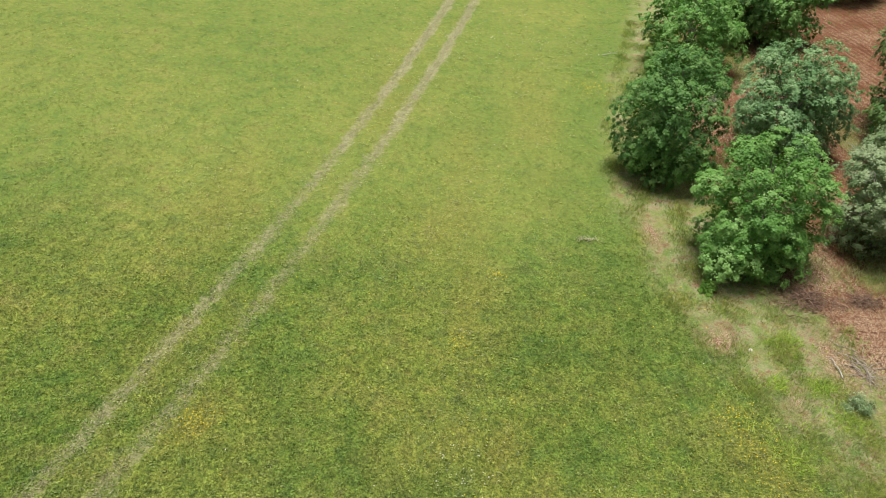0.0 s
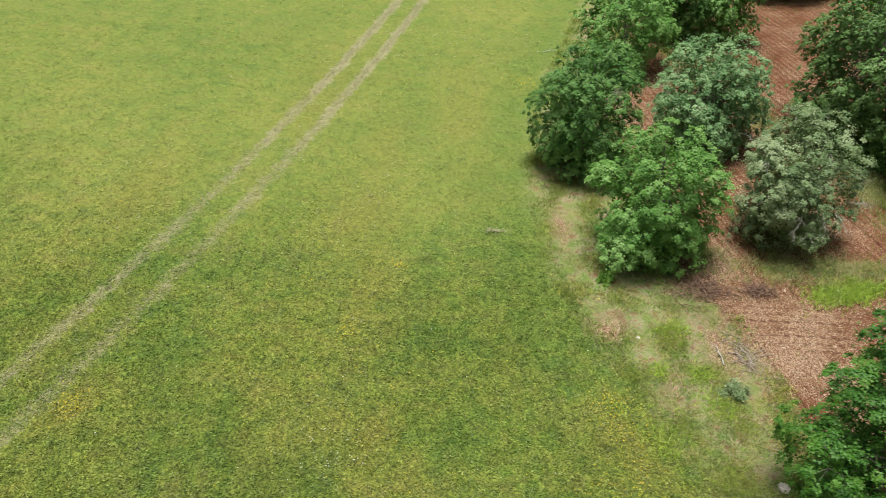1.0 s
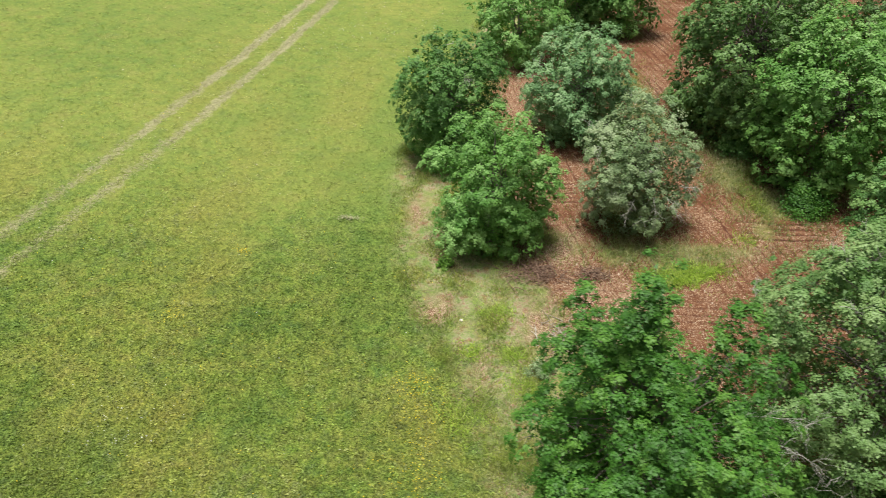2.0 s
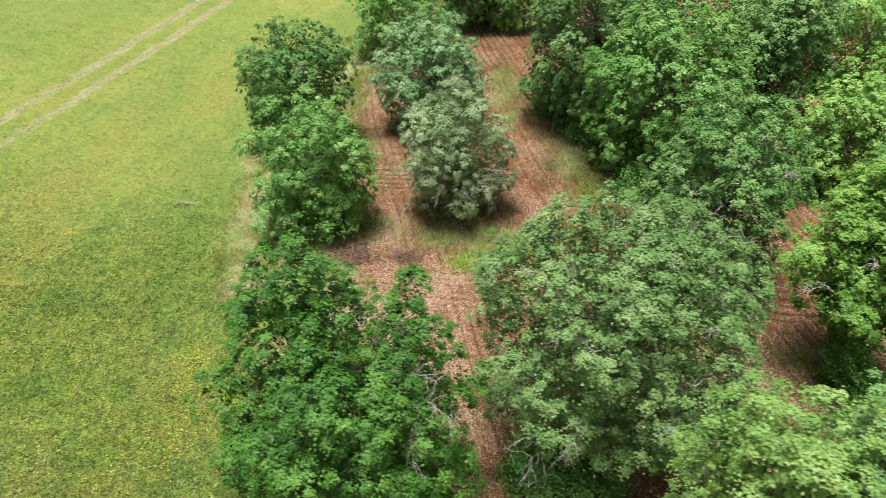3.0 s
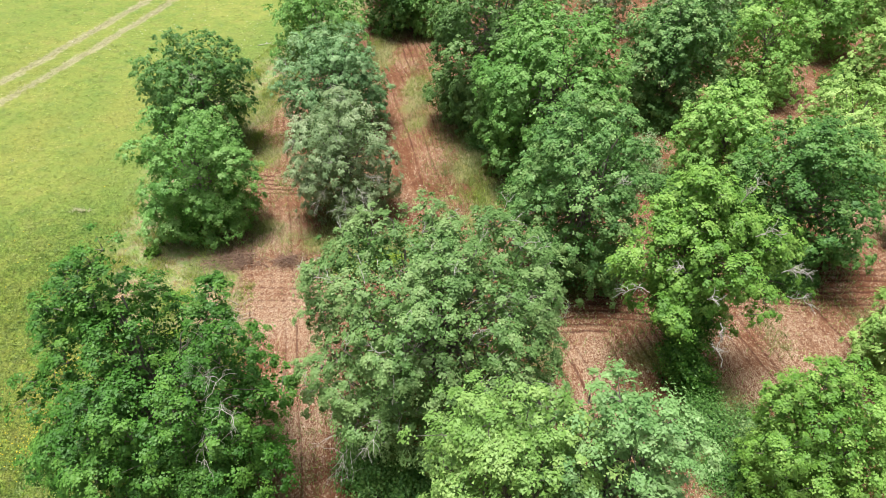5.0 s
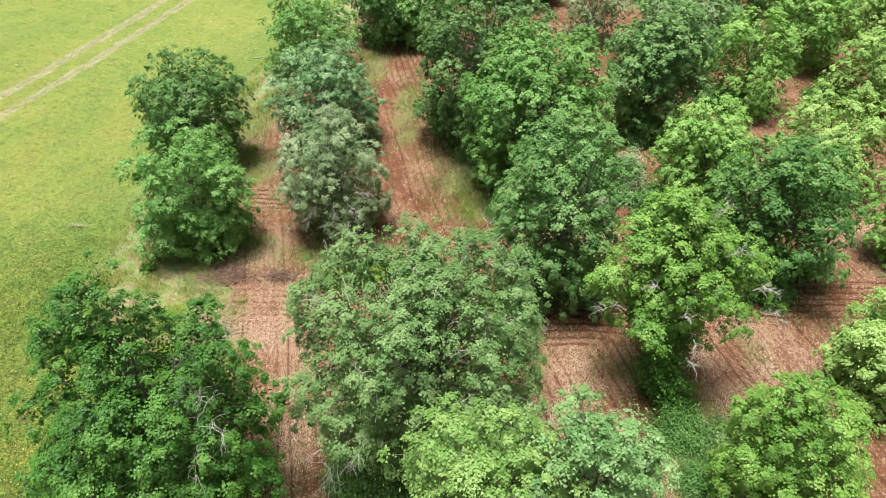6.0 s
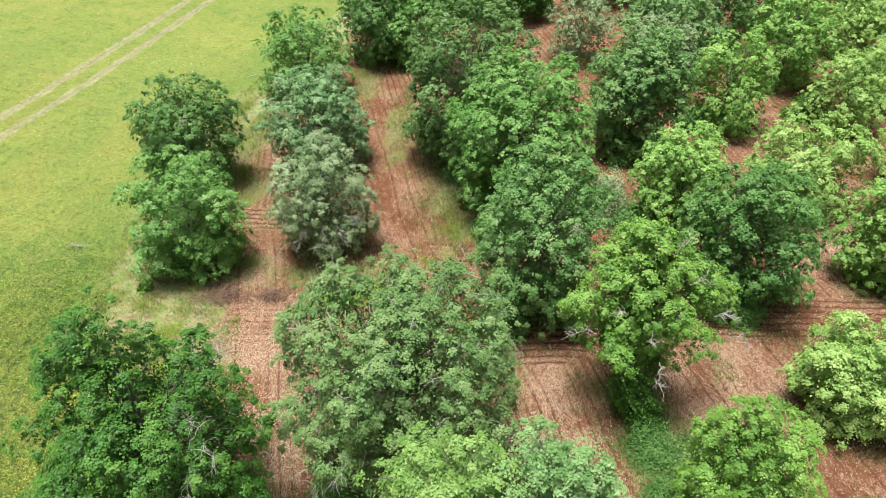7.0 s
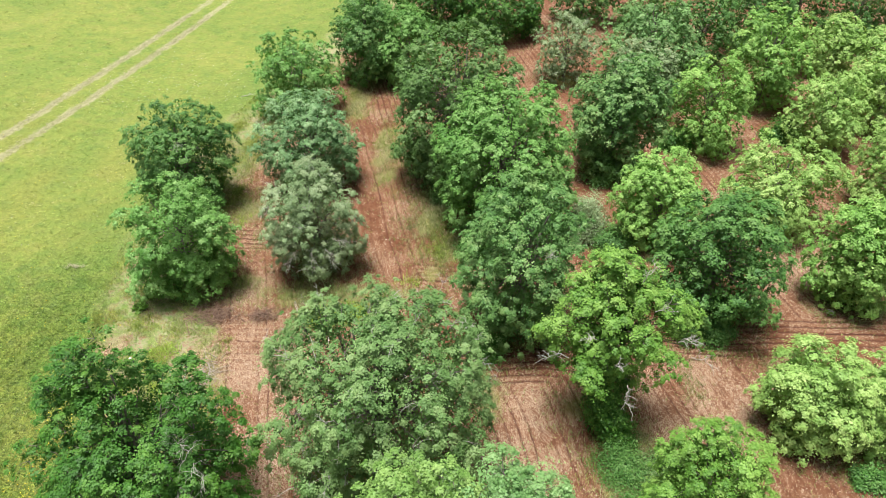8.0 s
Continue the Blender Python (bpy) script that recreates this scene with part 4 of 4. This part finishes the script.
def make_rock(x, y, r, seed, label):
    rs = np.random.RandomState(seed)
    bm = bmesh.new()
    bmesh.ops.create_icosphere(bm, subdivisions=2, radius=r)
    for v in bm.verts:
        v.co *= 1 + 0.25 * noise.noise(v.co / r * 1.3 + Vector((seed, 0, 0)))
        v.co.z = max(v.co.z * 0.6, -r * 0.25)
    me = bpy.data.meshes.new("stone")
    bm.to_mesh(me)
    bm.free()
    me.materials.append(ROCK)
    ob = new("stone", me)
    ob.location = (x, y, float(land(x, y)) + r * 0.1)
    ob.rotation_euler = (0, 0, rs.uniform(0, 6.28))
    tagged(ob, label, "stone")


make_rock(11.05, 15.0, 0.065, 3, "white limestone lying in the dry verge")
make_rock(13.7, 9.75, 0.16, 5, "pale limestone beside the broad oak")
make_rock(38.22, 17.55, 0.15, 6, "pale limestone on tilled soil")


# ---- grass, weeds, stones and flowers ----
def tufts(rs, x, y, height, blades, wide, spread=0.07, droop=0.5):
    """Tufts of tapering blades, one triangle each."""
    n = len(x) * blades
    px, py = np.repeat(x, blades) + rs.normal(size=n) * spread, np.repeat(y, blades) + rs.normal(size=n) * spread
    pz = np.repeat(land(x, y), blades) - 0.01
    hgt = np.repeat(height, blades) * rs.uniform(0.55, 1.25, n)
    w = rs.uniform(0, 6.28, n)
    out = hgt * droop * rs.uniform(0.2, 1.4, n)
    sw = rs.uniform(0, 6.28, n)
    b = wide * rs.uniform(0.6, 1.4, n) / 2
    p = np.stack([px, py, pz], 1)
    side = np.stack([np.cos(sw) * b, np.sin(sw) * b, np.zeros(n)], 1)
    tip = p + np.stack([np.cos(w) * out, np.sin(w) * out, hgt], 1)
    return np.stack([p - side, p + side, tip], 1).reshape(-1, 3), np.arange(3 * n).reshape(n, 3)


def stuff(name, verts, faces, mat, label, category, attrs=None):
    return tagged(mesh_object(name, verts, faces, mat, attrs=attrs), label, category, kind="stuff")


def build_meadow_grass():
    """Low leafy turf: tufts of small tipped leaves, each tuft with a height and tone of its own; it thins out round the mown part."""
    rs = np.random.RandomState(101)
    n, k = 36000, 10
    y = 7.3 + 52 * rs.uniform(size=n) ** 1.75
    left = -10.2 - 0.6 * (y - 8)
    right = np.interp(y, EDGE_Y, EDGE_X) + 0.3
    x = left + (right - left) * rs.uniform(size=n)
    thin = rs.uniform(size=n) < 0.14
    x[thin] -= np.abs(rs.normal(size=thin.sum())) * 8 * (x[thin] < left[thin] + 6)
    y[thin] -= np.abs(rs.normal(size=thin.sum())) * 4 * (y[thin] < 11)
    # thinner and thinner behind and beside the walk
    m = 7000
    x = np.concatenate([x, rs.uniform(-22, 13, m)])
    y = np.concatenate([y, 9 - np.abs(rs.normal(size=m)) * 8])
    keep = (rs.uniform(size=len(x)) > 0.8 * rut_at(x, y)) & (rs.uniform(size=len(x)) < 0.12 + 0.88 * rank_at(x, y)) & (x < np.interp(y, EDGE_Y, EDGE_X) + 0.4)
    x, y = x[keep], y[keep]
    n = len(x)
    lush, sere, far_ = lush_at(x, y), sere_at(x, y), 1 + np.maximum(0, y - 12) / 70
    near_ = 0.22 + 0.83 * rank_at(x, y)
    big = rs.uniform(0.5, 1.5, n) * far_ * (1 + 0.35 * lush)
    own = np.repeat(np.arange(n), k)
    m = n * k
    off = rs.normal(size=(m, 3)) * (0.062 * big)[own][:, None]
    tall = (0.05 * big * (0.25 + 0.75 * rank_at(x, y)) * (1 + 0.6 * lush) * rs.uniform(0.5, 1.3, n))[own]
    px, py = x[own] + off[:, 0], y[own] + off[:, 1]
    pz = land(x, y)[own] + 0.012 + tall * np.exp(-(off[:, 0] ** 2 + off[:, 1] ** 2) / (0.08 * big[own]) ** 2) * rs.uniform(0.5, 1.1, m)
    L = 0.066 * rs.uniform(0.55, 1.4, m) * far_[own]
    nor = unit(np.stack([off[:, 0] * 7 * near_[own], off[:, 1] * 7 * near_[own], 0.8 + 0.8 * (1 - rank_at(x, y)[own])], 1) + rs.normal(size=(m, 3)) * (0.10 + 0.35 * rank_at(x, y))[own][:, None])
    v, f = leaves(rs, np.stack([px, py, pz], 1), nor, L, L * rs.uniform(0.25, 0.62, m))
    # tufts further off get a brighter tone
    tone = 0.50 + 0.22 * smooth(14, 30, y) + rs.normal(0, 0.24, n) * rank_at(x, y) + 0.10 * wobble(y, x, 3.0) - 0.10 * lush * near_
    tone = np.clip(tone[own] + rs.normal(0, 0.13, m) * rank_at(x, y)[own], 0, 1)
    dry = np.clip(rs.normal(0.0, 0.10, n) + 0.4 * rut_at(x, y) + 0.08 * wobble(x, y, 3.3) + 0.12 * sere - 0.1 * lush, 0, 0.9)
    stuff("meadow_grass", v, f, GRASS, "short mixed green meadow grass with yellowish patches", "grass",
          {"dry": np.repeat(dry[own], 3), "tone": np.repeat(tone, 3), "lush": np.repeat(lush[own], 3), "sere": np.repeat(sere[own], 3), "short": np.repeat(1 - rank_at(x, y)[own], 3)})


def build_meadow_blades():
    """Upright grass blades over the rank turf, in loose tufts that lean the same way by patches."""
    rs = np.random.RandomState(111)
    n = 62000
    y = 7.3 + 30 * rs.uniform(size=n) ** 1.35
    left = -10.0 - 0.6 * (y - 8)
    x = left + (np.interp(y, EDGE_Y, EDGE_X) + 0.2 - left) * rs.uniform(size=n)
    keep = (rs.uniform(size=n) > 0.9 * rut_at(x, y)) & (rs.uniform(size=n) < 0.45 + 0.5 * rank_at(x, y) + 0.25 * wobble(x, y, 1.3))
    x, y = x[keep], y[keep]
    n = len(x)
    lush = lush_at(x, y)
    v, f = tufts(rs, x, y, 0.095 * np.exp(rs.normal(0, 0.3, n)) * (0.65 + 0.35 * rank_at(x, y)), 4, 0.017, 0.055, 0.8)
    dry = np.clip(rs.normal(0.05, 0.16, n) + 0.10 * sere_at(x, y), 0, 0.8)
    tone = np.clip(rs.normal(0.62, 0.24, n), 0, 1)
    stuff("meadow_blades", v, f, GRASS, "upright green and yellowish grass blades of the rank turf", "grass",
          {"dry": np.repeat(dry, 12), "tone": np.repeat(tone, 12), "lush": np.repeat(lush, 12), "sere": np.repeat(sere_at(x, y), 12), "short": np.repeat(1 - rank_at(x, y), 12)})


def build_weedy_strips():
    """Half-dry grass and weeds in the strips that the cultivator leaves between the trees."""
    rs = np.random.RandomState(112)
    xs, ys = [], []
    for wx, wy, rx, ry in WEEDY:
        n = int(420 * rx * ry * (1.0 if wy < 26 else 0.6))
        xs.append(wx + rs.normal(size=n) * rx * 0.62), ys.append(wy + rs.normal(size=n) * ry * 0.62)
    x, y = np.concatenate(xs), np.concatenate(ys)
    n = len(x)
    v, f = tufts(rs, x, y, 0.15 * np.exp(rs.normal(0, 0.35, n)), 6, 0.017, 0.10, 1.0)
    dry = np.clip(np.repeat(0.28 + 0.35 * wobble(x, y, 1.6), 6) + rs.normal(0, 0.2, n * 6), 0, 1)
    stuff("weedy_strip", v, f, GRASS, "half-dry grass and weeds between the tilled strips", "weeds",
          {"dry": np.repeat(dry, 3), "tone": np.repeat(rs.uniform(0.2, 0.9, n), 18), "lush": np.full(len(v), 0.3)})


def build_verge_grass():
    rs = np.random.RandomState(102)
    n = 36000
    y = 7 + 36 * rs.uniform(size=n) ** 1.9
    e, s0 = np.interp(y, EDGE_Y, EDGE_X), np.interp(y, SOIL_Y, SOIL_X)
    x = e - 0.3 + (s0 - e + 0.9) * rs.uniform(size=n)
    keep = rs.uniform(size=n) < (0.60 + 0.6 * wobble(x, y, 1.1)) * (1 - 0.85 * blots(x, y, LITTER))
    x, y = x[keep], y[keep]
    h = np.maximum(0.06, 0.18 + 0.13 * wobble(x, y, 1.1))
    v, f = tufts(rs, x, y, h * 0.6, 6, 0.019, 0.09, 0.9)
    dry = np.clip(0.14 - 0.35 * wobble(x, y, 1.1) + 0.2 * wobble(y, x, 2.2) + rs.normal(0, 0.15, len(x)), 0, 0.85)
    dry = np.repeat(np.clip(np.repeat(dry, 6) + rs.normal(0, 0.1, len(x) * 6), 0, 1), 3)
    stuff("verge_grass", v, f, GRASS, "tall half-dry verge grass between meadow and orchard", "grass", {"dry": dry, "tone": np.repeat(rs.uniform(0.45, 1.0, len(x)), 18), "lush": np.zeros(len(v))})


def build_track_straw():
    """Grass pressed flat and bleached by wheels."""
    rs = np.random.RandomState(108)
    n = 13000
    y = 7.5 + 45 * rs.uniform(size=n) ** 1.5
    x = track_at(y) + GAUGE / 2 * np.where(rs.uniform(size=n) < 0.5, -1, 1) + rs.normal(size=n) * 0.17
    p = np.stack([x, y, land(x, y) + rs.uniform(0.015, 0.05, n)], 1)
    L = rs.uniform(0.04, 0.11, n) * (1 + np.maximum(0, y - 12) / 40)
    v, f = leaves(rs, p, unit(np.array([0, 0, 1.0]) + rs.normal(size=p.shape) * 0.25), L, L * rs.uniform(0.10, 0.2, n))
    stuff("track_straw", v, f, STRAW, "flattened bleached straw in the wheel tracks", "straw", {"tone": np.repeat(rs.uniform(0, 0.8, n), 3)})


def build_orchard_weeds():
    rs = np.random.RandomState(103)
    xs, ys = [], []
    for tx, ty, tr, _ in TURF:
        n = int((480 if ty < 26 else 140) * tr * tr / 4)
        a, q = rs.uniform(0, 6.28, n), tr * 1.05 * np.sqrt(rs.uniform(0.02, 1, n))
        xs.append(tx + q * np.cos(a)), ys.append(ty + q * np.sin(a))
    n = 5200
    xs.append(rs.uniform(13, 50, n)), ys.append(7 + 45 * rs.uniform(size=n) ** 1.3)
    a, q = rs.uniform(0, 6.28, 250), np.sqrt(rs.uniform(size=250))
    q = q * (0.75 + 0.35 * np.sin(3 * a + 0.6) + 0.2 * np.sin(5 * a)) + 0.08 * rs.normal(size=250)
    xs.append(18.4 + 1.6 * q * np.cos(a)), ys.append(17.3 + 0.8 * q * np.sin(a))
    a, q = rs.uniform(0, 6.28, 500), np.sqrt(rs.uniform(size=500))
    xs.append(23.6 + 1.2 * q * np.cos(a)), ys.append(21.5 + 3.0 * q * np.sin(a))
    # weedy strips beside the rows
    for wx, wy, wr, wl_, n in ((21.2, 25.0, 0.7, 4.0, 700), (28.9, 9.6, 1.4, 1.4, 700), (35.2, 14.6, 1.6, 0.8, 300), (24.0, 14.0, 0.8, 1.6, 250), (31.5, 14.0, 0.5, 1.2, 150), (14.4, 22.8, 0.5, 2.0, 200)):
        xs.append(wx + wr * rs.normal(size=n) * 0.6), ys.append(wy + wl_ * rs.normal(size=n) * 0.6)
    x, y = np.concatenate(xs), np.concatenate(ys)
    fresh = np.hypot((x - 18.4) / 1.6, (y - 17.3) / 0.85) < 1
    h = np.maximum(0.05, 0.13 + 0.07 * wobble(x, y, 1.5))
    v, f = tufts(rs, x, y, h, 4, 0.022, 0.09, 1.0)
    dry = np.repeat(np.clip(rs.normal(0.18, 0.25, len(x) * 4), 0, 1), 3)
    stuff("orchard_weeds", v, f, GRASS, "green weeds and grass tufts under the orchard trees", "weeds", {"dry": dry, "tone": np.repeat(rs.uniform(0.0, 0.6, len(x)) + 0.4 * fresh, 12), "lush": np.full(len(v), 0.6)})


def build_fresh_weeds():
    """A patch of bright, juicy weeds on the soil before the silvery tree, and smaller ones in the verge."""
    rs = np.random.RandomState(113)
    xs, ys = [], []
    for wx, wy, rx, ry, n in ((18.5, 17.3, 0.55, 0.24, 700), (19.3, 17.7, 0.45, 0.2, 350), (17.7, 17.0, 0.4, 0.25, 300), (11.3, 13.6, 0.25, 0.2, 160), (12.6, 13.5, 0.22, 0.2, 140), (12.2, 15.3, 0.35, 0.25, 200),
                              (13.0, 12.3, 0.4, 0.3, 260), (11.2, 11.2, 0.5, 0.5, 260), (22.6, 21.3, 0.3, 0.3, 90), (21.4, 19.4, 0.3, 0.2, 90), (12.9, 24.2, 0.3, 0.6, 110)):
        xs.append(wx + rs.normal(size=n) * rx), ys.append(wy + rs.normal(size=n) * ry)
    x, y = np.concatenate(xs), np.concatenate(ys)
    v, f = tufts(rs, x, y, 0.10 * np.exp(rs.normal(0, 0.35, len(x))), 5, 0.024, 0.07, 1.1)
    stuff("fresh_weeds", v, f, FRESH, "bright yellow-green weeds in patches on soil and verge", "weeds", {"tone": np.repeat(rs.uniform(0, 1, len(x)), 15)})


def build_soil_stones():
    """Flat flakes: wood chips, straw and stones strewn over the tilled soil."""
    rs = np.random.RandomState(104)
    n = 60000
    x = 11 + 31 * rs.uniform(size=n)
    y = 7 + 28 * rs.uniform(size=n) ** 1.6
    bare = np.maximum(soil_at(x, y), 0.9 * smooth(12.2, 13.2, x + 0.4 * wobble(x, y, 1.5)) * (1 - smooth(13.5, 15, y)))
    keep = (rs.uniform(size=n) < bare) & (rs.uniform(size=n) < 0.45 + 0.35 * wobble(x, y, 2.6) + 6 * furrows(x, y) + 0.7 * blots(x, y, LITTER))
    x, y = x[keep], y[keep]
    n = len(x)
    z = land(x, y)
    s = 0.0155 * np.exp(np.clip(rs.normal(0, 0.4, n), -1, 0.75)) * (1 + (y - 7) / 40)
    w = rs.uniform(0, 6.28, n)
    lng = rs.uniform(0.8, 2.4, n)
    ax = np.stack([np.cos(w), np.sin(w), rs.normal(0, 0.25, n)], 1) * (s * lng)[:, None]
    bx = np.stack([-np.sin(w), np.cos(w), rs.normal(0, 0.25, n)], 1) * (s * rs.uniform(0.5, 1, n))[:, None]
    p = np.stack([x, y, z + 0.004], 1)
    top = p + np.stack([rs.normal(0, 0.2, n) * s, rs.normal(0, 0.2, n) * s, s * rs.uniform(0.35, 0.9, n)], 1)
    v = np.stack([p - ax, p - bx, p + ax, p + bx, top], 1).reshape(-1, 3)
    i = np.arange(n) * 5
    f = np.concatenate([np.stack([i + k, i + (k + 1) % 4, i + 4], 1) for k in range(4)])
    stuff("soil_stones", v, f, CHIPS, "pale stones, straw and wood chips strewn on tilled soil", "stones")


def build_flowers(name, spots, mat, label, seed):
    rs = np.random.RandomState(seed)
    xs, ys = [], []
    for fx, fy, fr, n in spots:
        xs.append(fx + rs.normal(size=n) * fr), ys.append(fy + rs.normal(size=n) * fr)
    x, y = np.concatenate(xs), np.concatenate(ys)
    keep = (x < np.interp(y, EDGE_Y, EDGE_X) + 1.5)
    x, y = x[keep], y[keep]
    p = np.stack([x, y, land(x, y) + rs.uniform(0.08, 0.17, len(x))], 1)
    L = rs.uniform(0.018, 0.034, len(x)) * (1 + np.maximum(0, y - 12) / 40)
    v, f = leaves(rs, p, unit(np.array([0, 0, 1.0]) + rs.normal(size=p.shape) * 0.35), L * 1.2, L)
    stuff(name, v, f, mat, label, "flowers", {"tone": np.repeat(rs.uniform(size=len(x)), 3)})


build_meadow_grass()
build_meadow_blades()
build_weedy_strips()
build_verge_grass()
build_track_straw()
build_orchard_weeds()
build_fresh_weeds()
build_soil_stones()
build_flowers("yellow_flowers", [(9.7, 12.15, 0.34, 170), (10.0, 11.0, 0.4, 90), (9.9, 9.4, 0.5, 170), (-4.9, 11.0, 0.35, 160), (3.25, 18.0, 0.14, 50), (1.9, 14.6, 0.2, 60), (8.6, 33.4, 0.5, 160), (0, 22, 9, 420), (4, 14, 4, 260)], PETAL, "clusters of small yellow meadow flowers", 105)
build_flowers("white_flowers", [(5.5, 38, 3.0, 260), (2, 10.2, 0.8, 70), (-1, 20, 8, 160)], DAISY, "scattered small white meadow flowers", 106)


def make_straw(x, y, seed):
    rs = np.random.RandomState(seed)
    n = 120
    p = np.stack([x + rs.normal(size=n) * 0.22, y + rs.normal(size=n) * 0.06, np.zeros(n)], 1)
    p[:, 2] = land(p[:, 0], p[:, 1]) + rs.uniform(0.06, 0.14, n)
    v, f = leaves(rs, p, unit(np.array([0, 0, 1.0]) + rs.normal(size=p.shape) * 0.3), rs.uniform(0.1, 0.22, n), np.full(n, 0.014))
    tagged(mesh_object("straw_wisp", v, f, STRAW, attrs={"tone": np.repeat(rs.uniform(size=n), 3)}), "wisp of bleached straw lying on the meadow grass", "straw")


make_straw(6.67, 20.37, 107)
